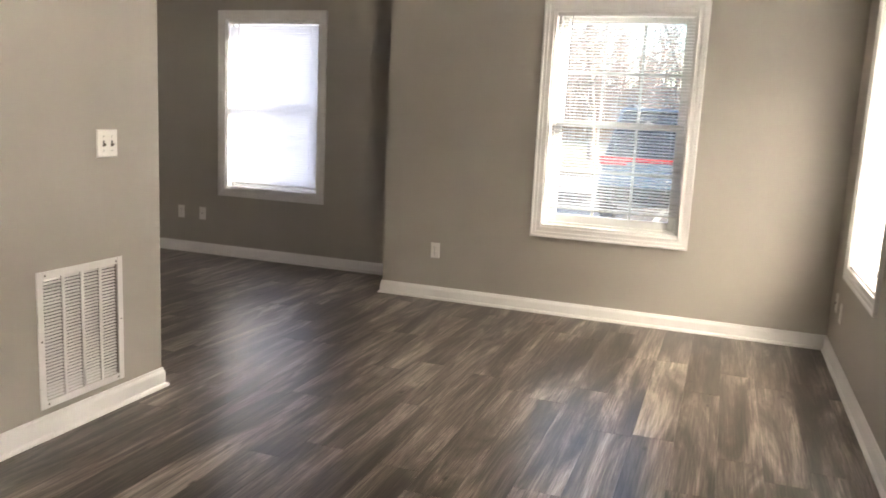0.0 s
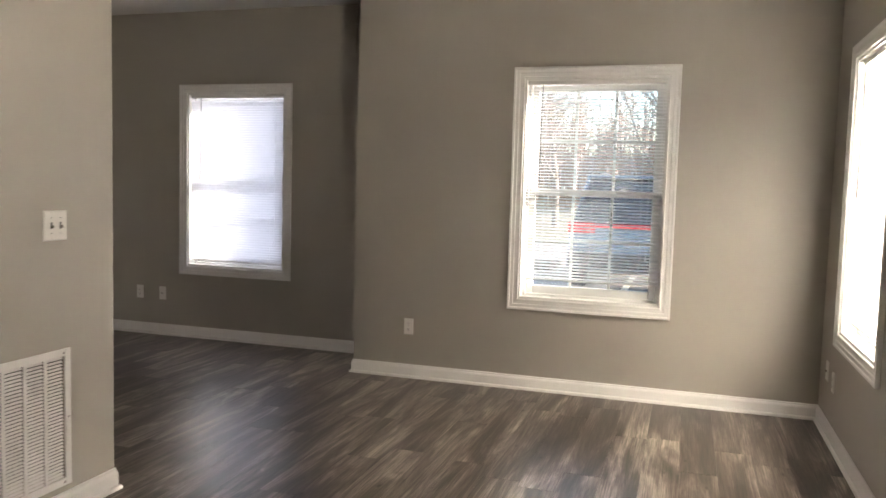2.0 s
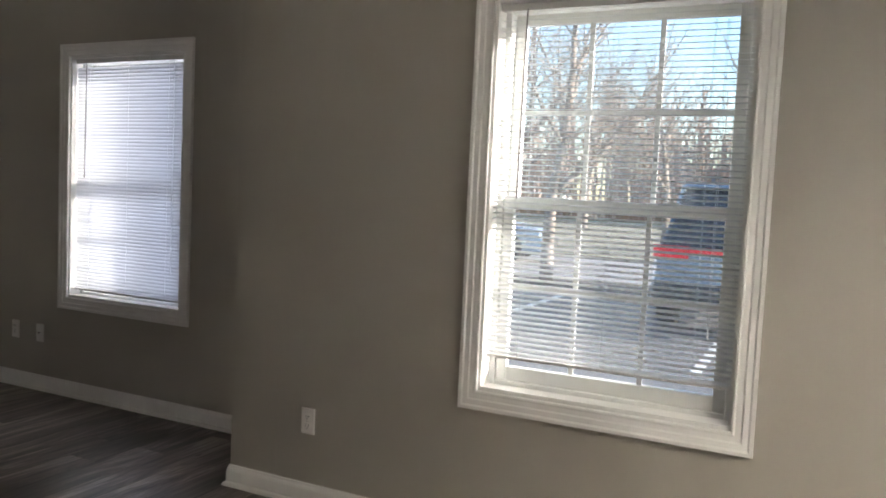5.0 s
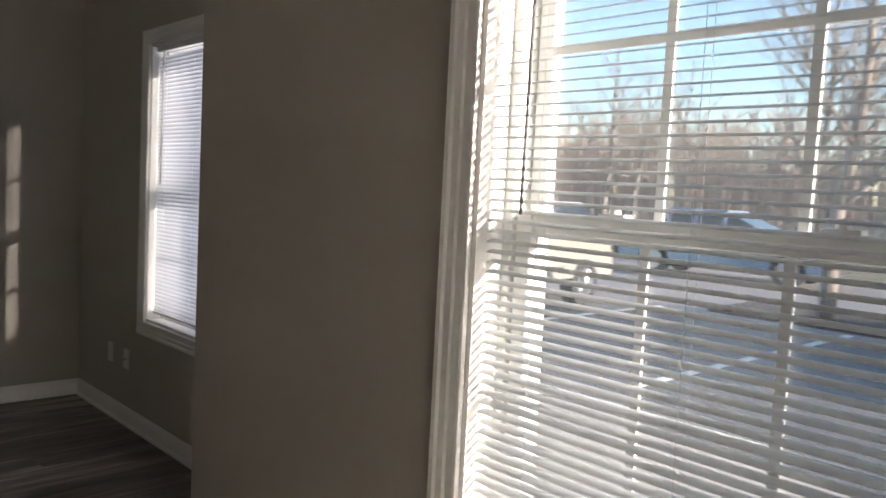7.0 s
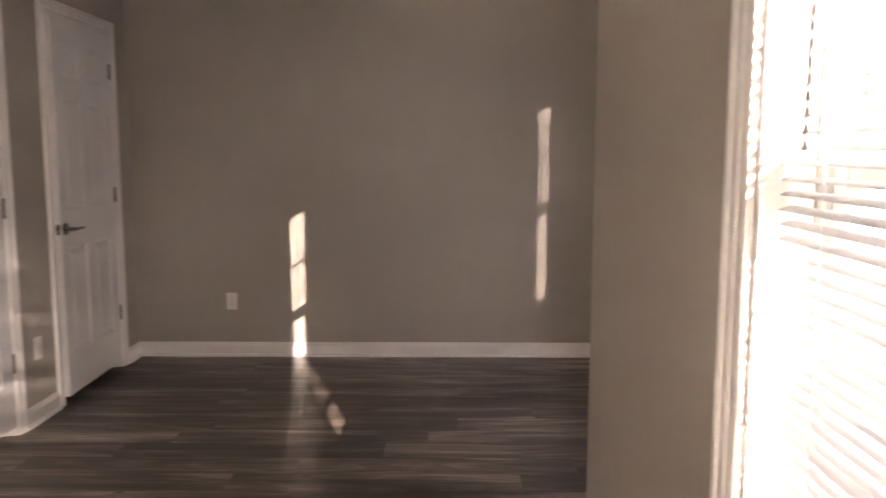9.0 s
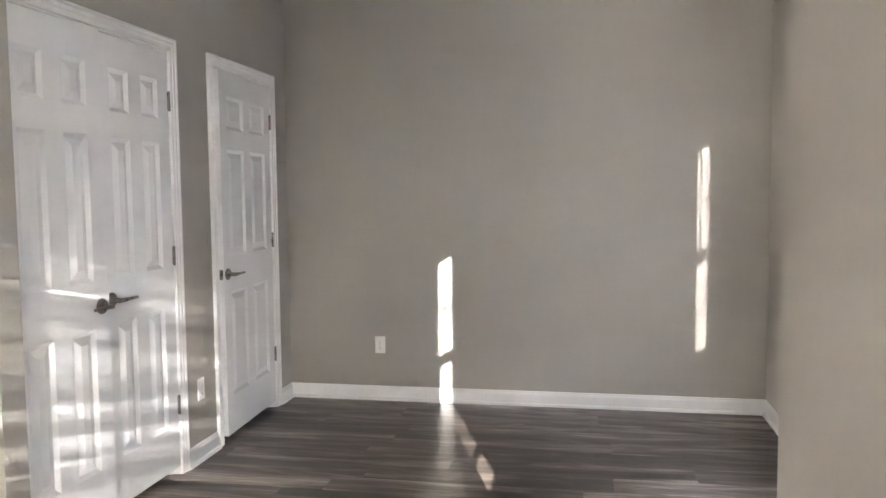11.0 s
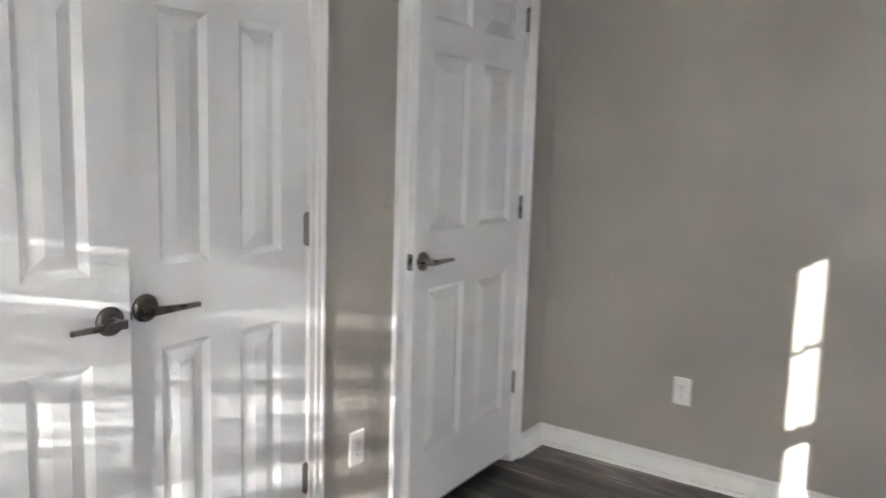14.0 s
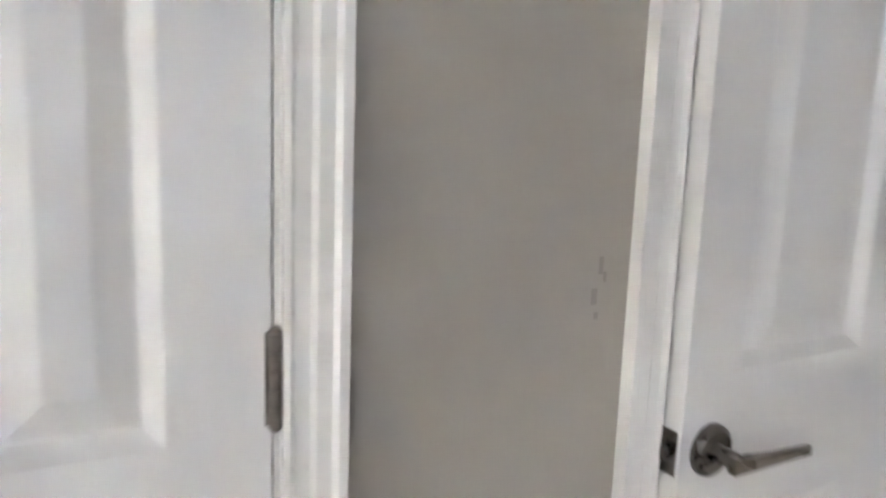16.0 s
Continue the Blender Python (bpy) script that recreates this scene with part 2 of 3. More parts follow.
def add_prism(bm, profile, a, b, out, ma=0.0, mb=0.0):
    """A moulding: profile of (outward, up) carried from a to b on the floor plan; ma, mb lengthen (outer corner) or shorten it with depth."""
    a, b, out = Vector(a), Vector(b), Vector(out)
    run = (b - a).normalized()
    ends = []
    for p, m, s in ((a, ma, -1), (b, mb, 1)):
        ends.append([bm.verts.new(p + out * d + run * (s * m * d) + Vector((0, 0, u))) for d, u in profile])
    n = len(profile)
    for i in range(n):
        bm.faces.new((ends[0][i], ends[0][(i + 1) % n], ends[1][(i + 1) % n], ends[1][i]))
    bm.faces.new(ends[0][::-1]), bm.faces.new(ends[1])


def thing(name, label, category, m=None, group="", kind=""):
    ob = new(name)
    if m is not None:
        ob.matrix_basis = m
    return tagged(ob, label, category, group, kind)


# ---- plan ----
N_Y, F_Y, W_X, S_Y, E_X, V_X = 3.650, 4.246, -3.713, 1.141, 2.252, -0.911
JOG_X, POST_Y, BACK_Y, CEIL = -0.845, 1.222, -3.9, 2.78
THICK = 0.19
WIN_Z0, WIN_Z1, WIN_W = 0.622, 2.098, 0.925
EAST_W = 0.88
NEAR_U, FAR_U, EAST_U = 0.820, -2.222, 2.675
GROUND = -0.15

floor_ob = tagged(boxes("floor", DARKHOLE, [(W_X - 0.15, E_X + 0.1, BACK_Y - 0.1, F_Y + 0.1, -0.12, -0.008)]), "dark brown grey wood-look vinyl plank floor", "floor", kind="structure")
tagged(boxes("ceiling", CEILING, [(W_X - 0.19, E_X + THICK, BACK_Y - 0.19, F_Y + THICK, CEIL, CEIL + 0.2)]), "plain matt white ceiling", "ceiling", kind="structure")


def wall_x(name, y0, y1, x0, x1, holes, label):
    """A wall along x between y0 and y1, with holes (x0, x1, z0, z1)."""
    items, x = [], x0
    for a, b, c, d in sorted(holes):
        items.append((x, a, y0, y1, GROUND, CEIL))
        if c > 0.01:
            items.append((a, b, y0, y1, GROUND, c))
        items.append((a, b, y0, y1, d, CEIL))
        x = b
    items.append((x, x1, y0, y1, GROUND, CEIL))
    return tagged(boxes(name, PAINT, items), label, "wall", kind="structure")


def hole(u):
    return (u - WIN_W / 2, u + WIN_W / 2, WIN_Z0, WIN_Z1)


D1 = (-3.427, -2.662, 2.088)
D2 = (-2.190, -1.040, 2.088)
wall_x("wall_north", N_Y, N_Y + THICK, JOG_X, E_X + THICK, [hole(NEAR_U)], "greige painted wall with a white-trimmed window")
wall_x("wall_alcove", F_Y, F_Y + THICK, W_X - THICK, JOG_X + THICK, [hole(FAR_U)], "greige painted alcove wall with a window")
tagged(boxes("wall_return", PAINT, [(JOG_X, JOG_X + THICK, N_Y + THICK, F_Y, GROUND, CEIL)]), "short greige painted return wall", "wall", kind="structure")
tagged(boxes("wall_west", PAINT, [(W_X - THICK, W_X, S_Y - 1.0, F_Y, GROUND, CEIL)]), "greige painted wall with sun patches", "wall", kind="structure")
wall_x("wall_closets", S_Y - 0.115, S_Y, W_X, V_X - 0.115, [(D1[0] - 0.018, D1[1] + 0.018, 0, D1[2] + 0.018), (D2[0] - 0.018, D2[1] + 0.018, 0, D2[2] + 0.018)], "greige painted wall with two closet doorways")
tagged(boxes("wall_vent", PAINT, [(V_X - 0.115, V_X, BACK_Y, 0.541, GROUND, CEIL), (V_X - 0.115, V_X, 0.941, POST_Y, GROUND, CEIL),
                                  (V_X - 0.115, V_X, 0.541, 0.941, GROUND, 0.158), (V_X - 0.115, V_X, 0.541, 0.941, 0.648, CEIL)]),
       "greige painted wall end with a return grille", "wall", kind="structure")
ye0, ye1 = EAST_U - EAST_W / 2, EAST_U + EAST_W / 2
# an unseen extra window, added only to let more light in
UNSEEN_U = -1.0
ys0, ys1 = UNSEEN_U - WIN_W / 2, UNSEEN_U + WIN_W / 2
tagged(boxes("wall_east", PAINT, [(E_X, E_X + THICK, BACK_Y, ys0, GROUND, CEIL), (E_X, E_X + THICK, ys1, ye0, GROUND, CEIL),
                                  (E_X, E_X + THICK, ys0, ys1, GROUND, WIN_Z0), (E_X, E_X + THICK, ys0, ys1, WIN_Z1, CEIL), (E_X, E_X + THICK, ye1, N_Y, GROUND, CEIL),
                                  (E_X, E_X + THICK, ye0, ye1, GROUND, WIN_Z0), (E_X, E_X + THICK, ye0, ye1, WIN_Z1, CEIL)]),
       "greige painted wall with a sunlit window", "wall", kind="structure")
tagged(boxes("wall_south", PAINT, [(V_X - 0.115, E_X + THICK, BACK_Y - 0.15, BACK_Y, GROUND, CEIL)]), "plain greige painted wall", "wall", kind="structure")
tagged(boxes("wall_closet_back", DARK_PAINT, [(W_X, V_X - 0.115, S_Y - 1.0, S_Y - 0.9, GROUND, CEIL), (-2.46, -2.40, S_Y - 0.9, S_Y - 0.116, GROUND, CEIL)]),
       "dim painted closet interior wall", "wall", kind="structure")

# ---- baseboards ----
BB = [(0, 0), (0.026, 0), (0.026, 0.006), (0.022, 0.015), (0.013, 0.019), (0.013, 0.070), (0.010, 0.080), (0.007, 0.084), (0.006, 0.094), (0, 0.096)]


def baseboard(a, b, out, ma=0.0, mb=0.0):
    bm = bmesh.new()
    add_prism(bm, BB, (*a, 0), (*b, 0), (*out, 0), ma, mb)
    tagged(mesh_ob("baseboard", bm, TRIM), "white painted moulded baseboard with shoe trim", "baseboard", kind="structure")


CAS = 0.060
baseboard((JOG_X, N_Y), (E_X, N_Y), (0, -1), 1, -1)
baseboard((JOG_X, F_Y), (JOG_X, N_Y), (-1, 0), -1, 1)
baseboard((W_X, F_Y), (JOG_X, F_Y), (0, -1), -1, -1)
baseboard((W_X, S_Y), (W_X, F_Y), (1, 0), -1, -1)
baseboard((W_X, S_Y), (D1[0] - CAS - 0.006, S_Y), (0, 1), -1, 0)
baseboard((D1[1] + CAS + 0.006, S_Y), (D2[0] - CAS - 0.006, S_Y), (0, 1))
baseboard((V_X, BACK_Y), (V_X, POST_Y), (1, 0), -1, 1)
baseboard((V_X - 0.115, POST_Y), (V_X, POST_Y), (0, 1), 0, 1)
baseboard((E_X, BACK_Y), (E_X, N_Y), (-1, 0), -1, -1)


# ---- windows and blinds ----
CASING = [(0, 0), (0.012, 0), (0.014, 0.006), (0.011, 0.012), (0.011, 0.030), (0.015, 0.036), (0.015, 0.054), (0.020, 0.060), (0.020, 0.072), (0.0, 0.072)]


def add_frame_moulding(bm, x0, x1, z0, z1, legs=False):
    """A mitred casing round the opening on the wall face y = 0, standing out towards -y; legs: open at the bottom."""
    loops = []
    for d, w in CASING:
        if legs:
            w *= 0.83
            pts = [(x0 - w, z0), (x0 - w, z1 + w), (x1 + w, z1 + w), (x1 + w, z0)]
        else:
            pts = [(x0 - w, z0 - w), (x0 - w, z1 + w), (x1 + w, z1 + w), (x1 + w, z0 - w)]
        loops.append([bm.verts.new((x, -d, z)) for x, z in pts])
    n = len(loops)
    for i in range(n):
        for j in range(3 if legs else 4):
            k = (j + 1) % 4
            bm.faces.new((loops[i][j], loops[i][k], loops[(i + 1) % n][k], loops[(i + 1) % n][j]))
    if legs:
        bm.faces.new([l[0] for l in loops])
        bm.faces.new([l[3] for l in loops][::-1])


def sash(name, parent, x0, x1, z0, z1, y0, y1, bottom, top, lock=False):
    st = 0.042
    items = [(x0, x0 + st, y0, y1, z0, z1), (x1 - st, x1, y0, y1, z0, z1), (x0 + st, x1 - st, y0, y1, z0, z0 + bottom), (x0 + st, x1 - st, y0, y1, z1 - top, z1)]
    s = boxes(name, VINYL, items, parent, 0.003)
    ym = (y0 + y1) / 2
    gx0, gx1, gz0, gz1 = x0 + st, x1 - st, z0 + bottom, z1 - top
    bars = []
    for i in (1, 2):
        x = gx0 + (gx1 - gx0) * i / 3
        bars.append((x - 0.009, x + 0.009, ym - 0.007, ym - 0.001, gz0, gz1))
    zm = (gz0 + gz1) / 2
    for i in range(3):
        a = gx0 + (gx1 - gx0) * i / 3 + (0.009 if i else 0)
        b = gx0 + (gx1 - gx0) * (i + 1) / 3 - (0.009 if i < 2 else 0)
        bars.append((a, b, ym - 0.007, ym - 0.001, zm - 0.009, zm + 0.009))
    boxes("muntin", VINYL, bars, parent)
    g = boxes("pane", GLASS, [(gx0 + 0.001, gx1 - 0.001, ym + 0.002, ym + 0.006, gz0 + 0.001, gz1 - 0.001)], parent)
    g.visible_shadow = False
    return s


def window(name, m, width):
    w = thing(name, "white vinyl double-hung window with grids and moulded casing", "window", m, kind="structure")
    h = width / 2
    bm = bmesh.new()
    add_frame_moulding(bm, -h, h, WIN_Z0, WIN_Z1)
    mesh_ob("casing", bm, TRIM, w)
    t = 0.012
    boxes("jamb", TRIM, [(-h, -h + t, 0.001, 0.078, WIN_Z0, WIN_Z1), (h - t, h, 0.001, 0.078, WIN_Z0, WIN_Z1),
                         (-h + t, h - t, 0.001, 0.078, WIN_Z1 - t, WIN_Z1), (-h + t, h - t, 0.001, 0.078, WIN_Z0, WIN_Z0 + 0.016)], w)
    f = 0.034
    boxes("frame", VINYL, [(-h, -h + f, 0.08, THICK + 0.012, WIN_Z0, WIN_Z1), (h - f, h, 0.08, THICK + 0.012, WIN_Z0, WIN_Z1),
                           (-h + f, h - f, 0.08, THICK + 0.012, WIN_Z1 - f, WIN_Z1), (-h + f, h - f, 0.08, THICK + 0.012, WIN_Z0, WIN_Z0 + f)], w, 0.003)
    a, b = -h + f + 0.001, h - f - 0.001
    mid = 1.345
    sash("upper_sash", w, a, b, mid - 0.02, WIN_Z1 - f, 0.128, 0.158, 0.038, 0.04)
    sash("lower_sash", w, a, b, WIN_Z0 + f, mid + 0.022, 0.09, 0.12, 0.055, 0.04)
    bm = bmesh.new()
    for x in (-0.2, 0.2):
        add_box(bm, x - 0.028, x + 0.028, 0.092, 0.118, mid + 0.0222, mid + 0.030)
        add_cyl(bm, (x, 0.105, mid + 0.030), (x, 0.105, mid + 0.040), 0.012, 0.010, 12)
        add_box(bm, x - 0.006, x + 0.030, 0.100, 0.110, mid + 0.040, mid + 0.046)
    mesh_ob("sash_lock", bm, VINYL, w)
    return w


def slat_mesh(length, tilt):
    """A thin crowned slat along x, its room-side edge (-y) turned down by tilt degrees."""
    bm = bmesh.new()
    n, wd, crown, th = 5, 0.0254, 0.0022, 0.0005
    ca, sa = math.cos(radians(tilt)), math.sin(radians(tilt))
    rows = []
    for x in (-length / 2, length / 2):
        top, low = [], []
        for i in range(n):
            s = (i / (n - 1) - 0.5)
            y, z = s * wd, crown * (1 - 4 * s * s)
            for lst, dz in ((top, th), (low, 0)):
                zz = z + dz
                lst.append(bm.verts.new((x, y * ca - zz * sa, y * sa + zz * ca)))
        rows.append(top + low[::-1])
    k = len(rows[0])
    for i in range(k):
        bm.faces.new((rows[0][i], rows[0][(i + 1) % k], rows[1][(i + 1) % k], rows[1][i]))
    bm.faces.new(rows[0][::-1]), bm.faces.new(rows[1])
    bmesh.ops.recalc_face_normals(bm, faces=bm.faces)
    me = bpy.data.meshes.new("slat")
    bm.to_mesh(me)
    bm.free()
    me.materials.append(SLAT)
    return me


def blind(m, width, bottom, tilt, sag, wobble, state):
    b = thing("window_blind", state, "blind", m, "window blinds")
    h = width / 2 - 0.0135
    y = 0.040
    top = WIN_Z1 - 0.013
    boxes("headrail", ENAMEL, [(-h, h, y - 0.013, y + 0.013, top - 0.026, top)], b, 0.002)
    boxes("bottom_rail", ENAMEL, [(-h + 0.004, h - 0.004, y - 0.012, y + 0.012, bottom, bottom + 0.011)], b, 0.002)
    me = slat_mesh(2 * h - 0.002, tilt)
    pitch = 0.0205
    count = int((top - 0.036 - bottom - 0.018) / pitch)
    for i in range(count):
        s = new("slat", me)
        s.parent = b
        s.matrix_basis = pose(random.uniform(-0.0015, 0.0015), y, bottom + 0.020 + i * pitch, wobble * (noise.noise((i * 0.29, tilt, 0)) + random.uniform(-0.5, 0.5)), random.uniform(-0.02, 0.02) * wobble + sag, random.uniform(-0.15, 0.15))
    bm = bmesh.new()
    for x in (-h + 0.13, 0.0, h - 0.13):
        for dy in (-0.0135, 0.0135):
            add_cyl(bm, (x, y + dy, bottom + 0.01), (x, y + dy, top - 0.026), 0.0006, 0.0006, 5)
    mesh_ob("ladder_cord", bm, SLAT, b)
    bm = bmesh.new()
    add_cyl(bm, (-h + 0.10, y - 0.026, top - 0.72), (-h + 0.105, y - 0.022, top - 0.03), 0.0035, 0.003, 6)
    add_cyl(bm, (-h + 0.105, y - 0.022, top - 0.03), (-h + 0.105, y - 0.010, top - 0.02), 0.002, 0.002, 6)
    mesh_ob("tilt_wand", bm, BRASSY, b)
    bm = bmesh.new()
    for dx in (0, 0.006):
        add_cyl(bm, (h - 0.09 + dx, y - 0.018, bottom + 0.20), (h - 0.09 + dx, y - 0.016, top - 0.02), 0.0008, 0.0008, 5)
    add_cyl(bm, (h - 0.087, y - 0.018, bottom + 0.165), (h - 0.087, y - 0.018, bottom + 0.2), 0.005, 0.002, 8)
    mesh_ob("lift_cord", bm, SLAT, b)
    return b


M_NEAR = pose(NEAR_U, N_Y, 0)
M_FAR = pose(FAR_U, F_Y, 0)
M_EAST = pose(E_X, EAST_U, 0, 0, 0, -90)
M_UNSEEN = pose(E_X, UNSEEN_U, 0, 0, 0, -90)
for i, (m, w) in enumerate(((M_NEAR, WIN_W), (M_FAR, WIN_W), (M_EAST, EAST_W), (M_UNSEEN, WIN_W))):
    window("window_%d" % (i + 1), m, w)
blind(M_NEAR, WIN_W, 0.752, 14, 0.35, 1.6, "white slatted mini blind lowered with open slats")
blind(M_FAR, WIN_W, 0.672, 68.5, 0.0, 0.25, "white slatted mini blind lowered and half closed")
# blind of the added window, tilted to send its light to the ceiling
blind(M_UNSEEN, WIN_W, 0.70, -38, 0.0, 2.0, "white slatted mini blind lowered and half closed")
blind(M_EAST, EAST_W, 0.70, 61, 0.0, 7.0, "white slatted mini blind lowered in bright sun")


# ---- doors ----
def add_panel_face(bm, w, z0, z1, y, out, cols, rows):
    """A six-panel door face at depth y; out is -1 or 1, the way it looks."""
    xs = sorted({0, w, *(v for c in cols for v in c)})
    zs = sorted({z0, z1, *(v for r in rows for v in r)})

    def quad(a, b):
        (x0, x1, u0, u1, d0), (X0, X1, U0, U1, d1) = a, b
        A = [bm.verts.new((x, y - out * d0, z)) for x, z in ((x0, u0), (x1, u0), (x1, u1), (x0, u1))]
        B = [bm.verts.new((x, y - out * d1, z)) for x, z in ((X0, U0), (X1, U0), (X1, U1), (X0, U1))]
        for i in range(4):
            bm.faces.new((A[i], A[(i + 1) % 4], B[(i + 1) % 4], B[i]))
        return B

    for i in range(len(xs) - 1):
        for j in range(len(zs) - 1):
            x0, x1, u0, u1 = xs[i], xs[i + 1], zs[j], zs[j + 1]
            if (x0, x1) in cols and (u0, u1) in rows:
                prev = None
                last = None
                for inset, d in ((0, 0), (0.004, 0.003), (0.017, 0.0125), (0.021, 0.0125), (0.052, 0.002)):
                    cur = (x0 + inset, x1 - inset, u0 + inset, u1 - inset, d)
                    if prev:
                        last = quad(prev, cur)
                    prev = cur
                bm.faces.new(last)
            else:
                bm.faces.new([bm.verts.new((x, y, z)) for x, z in ((x0, u0), (x1, u0), (x1, u1), (x0, u1))])


def door_leaf(parent, w, hinge_x, side, ajar, handle_z=0.955):
    """A leaf from its hinge; side +1: the leaf reaches towards +x. Faces +y, opens towards +y by ajar degrees."""
    leaf = new("leaf")
    leaf.parent = parent
    leaf.matrix_basis = pose(hinge_x, S_Y + 0.002, 0, 0, 0, ajar * side)
    z0, z1, th = 0.045, 2.080, 0.035
    edge = 0.092
    mull = 0.098
    pw = (w - 2 * edge - mull) / 2
    cols = [(edge, edge + pw), (edge + pw + mull, w - edge)]
    rows = [(0.259, 0.854), (1.050, 1.648), (1.760, 1.945)]
    bm = bmesh.new()
    add_panel_face(bm, w, z0, z1, 0.0, 1, cols, rows)
    add_panel_face(bm, w, z0, z1, -th, -1, cols, rows)
    for a, b in (((0, z0), (w, z0)), ((w, z0), (w, z1)), ((w, z1), (0, z1)), ((0, z1), (0, z0))):
        bm.faces.new([bm.verts.new(v) for v in ((a[0], 0, a[1]), (b[0], 0, b[1]), (b[0], -th, b[1]), (a[0], -th, a[1]))])
    bmesh.ops.remove_doubles(bm, verts=bm.verts, dist=0.0002)
    for v in bm.verts:
        v.co.x *= side
    slab = mesh_ob("slab", bm, DOOR, leaf)
    # lever handle
    hx = (w - 0.050) * side
    bm = bmesh.new()
    add_cyl(bm, (hx, 0, handle_z), (hx, 0.006, handle_z), 0.0335, 0.0325, 28)
    add_cyl(bm, (hx, 0.006, handle_z), (hx, 0.011, handle_z), 0.0325, 0.026, 28)
    add_cyl(bm, (hx, 0.011, handle_z), (hx, 0.050, handle_z), 0.0115, 0.0105, 18)
    p = [bm.verts.new((hx + side * a, b, handle_z + c)) for a, b, c in ((0.014, 0.040, -0.010), (0.014, 0.052, -0.010), (0.014, 0.052, 0.010), (0.014, 0.040, 0.010))]
    q = [bm.verts.new((hx - side * 0.052, b, handle_z + c)) for b, c in ((0.046, -0.007), (0.056, -0.007), (0.056, 0.007), (0.046, 0.007))]
    r = [bm.verts.new((hx - side * 0.115, b, handle_z + c)) for b, c in ((0.050, -0.0055), (0.057, -0.0055), (0.057, 0.0055), (0.050, 0.0055))]
    for A, B in ((p, q), (q, r)):
        for i in range(4):
            bm.faces.new((A[i], A[(i + 1) % 4], B[(i + 1) % 4], B[i]))
    bm.faces.new(p[::-1]), bm.faces.new(r)
    h = mesh_ob("handle", bm, NICKEL, leaf)
    tagged(h, "satin nickel lever handle on a round rose")
    # latch plate in the free edge
    x = w * side
    boxes("latch_plate", NICKEL, [(min(x, x + side * 0.0015), max(x, x + side * 0.0015), -0.030, -0.005, handle_z - 0.028, handle_z + 0.028),
                                  (min(x, x + side * 0.011), max(x, x + side * 0.011), -0.024, -0.011, handle_z - 0.009, handle_z + 0.009)], leaf, 0.0006)
    return leaf


def hinge(parent, x, z, side):
    bm = bmesh.new()
    y = S_Y + 0.008
    for i in range(5):
        a = z - 0.044 + i * 0.0178
        add_cyl(bm, (x, y, a), (x, y, a + 0.0168), 0.0062, 0.0062, 12)
    add_cyl(bm, (x, y, z + 0.045), (x, y, z + 0.049), 0.0066, 0.004, 12)
    add_cyl(bm, (x, y, z - 0.048), (x, y, z - 0.044), 0.004, 0.0066, 12)
    add_box(bm, x - 0.008, x + 0.008, S_Y + 0.0022, S_Y + 0.0036, z - 0.044, z + 0.044)
    tagged(mesh_ob("hinge", bm, NICKEL, parent), "satin nickel butt hinge")


def doorway(name, x0, x1, top, label):
    d = thing(name, label, "door", kind="structure")
    jamb = 0.016
    boxes("jamb", TRIM, [(x0 - jamb, x0, S_Y - 0.113, S_Y, 0, top), (x1, x1 + jamb, S_Y - 0.113, S_Y, 0, top), (x0 - jamb, x1 + jamb, S_Y - 0.113, S_Y, top, top + jamb),
                         (x0, x0 + 0.010, S_Y - 0.075, S_Y - 0.040, 0, top), (x1 - 0.010, x1, S_Y - 0.075, S_Y - 0.040, 0, top), (x0 + 0.01, x1 - 0.01, S_Y - 0.075, S_Y - 0.040, top - 0.010, top)], d)
    bm = bmesh.new()
    add_frame_moulding(bm, x0 - 0.006, x1 + 0.006, 0.0, top + 0.006, True)
    for v in bm.verts:
        v.co.y = S_Y - v.co.y
    mesh_ob("casing", bm, TRIM, d)
    return d


door_1 = doorway("door_1", *D1, "white six-panel closet door standing slightly ajar")
door_leaf(door_1, 0.759, D1[0] + 0.003, 1, 2.4)
for z in (1.852, 1.102, 0.357):
    hinge(door_1, D1[0] + 0.001, z, 1)
door_2 = doorway("door_2", *D2, "white six-panel double closet doors nearly shut")
door_leaf(door_2, 0.570, D2[0] + 0.003, 1, 0.0)
door_leaf(door_2, 0.570, D2[1] - 0.003, -1, 2.6, 0.945)
for z in (1.852, 1.102, 0.357):
    hinge(door_2, D2[0] + 0.001, z, 1)
    hinge(door_2, D2[1] - 0.001, z, -1)


# ---- return air grille ----
grille = thing("return_air_grille", "white enamelled steel return air grille with dark gaps", "vent", pose(V_X, 0.741, 0.401, 0, 0, 90))
gw, gh = 0.457, 0.556
fr = 0.030
items = [(-gw / 2, -gw / 2 + fr, -0.008, 0, -gh / 2, gh / 2), (gw / 2 - fr, gw / 2, -0.008, 0, -gh / 2, gh / 2),
         (-gw / 2 + fr, gw / 2 - fr, -0.008, 0, gh / 2 - fr, gh / 2), (-gw / 2 + fr, gw / 2 - fr, -0.008, 0, -gh / 2, -gh / 2 + fr)]
iw = gw - 2 * fr
for i in (1, 2, 3):
    x = -iw / 2 + iw * i / 4
    items.append((x - 0.008, x + 0.008, -0.0075, -0.001, -gh / 2 + fr, gh / 2 - fr))
boxes("frame", ENAMEL, items, grille, 0.0015)
boxes("duct", SHADED_DUCT, [(-0.196, 0.196, 0.10, 0.112, -0.235, 0.240), (-0.199, -0.194, 0.006, 0.10, -0.235, 0.240), (0.194, 0.199, 0.006, 0.10, -0.235, 0.240)], grille)
bm = bmesh.new()
rows_n = 36
bw = iw / 4 - 0.016
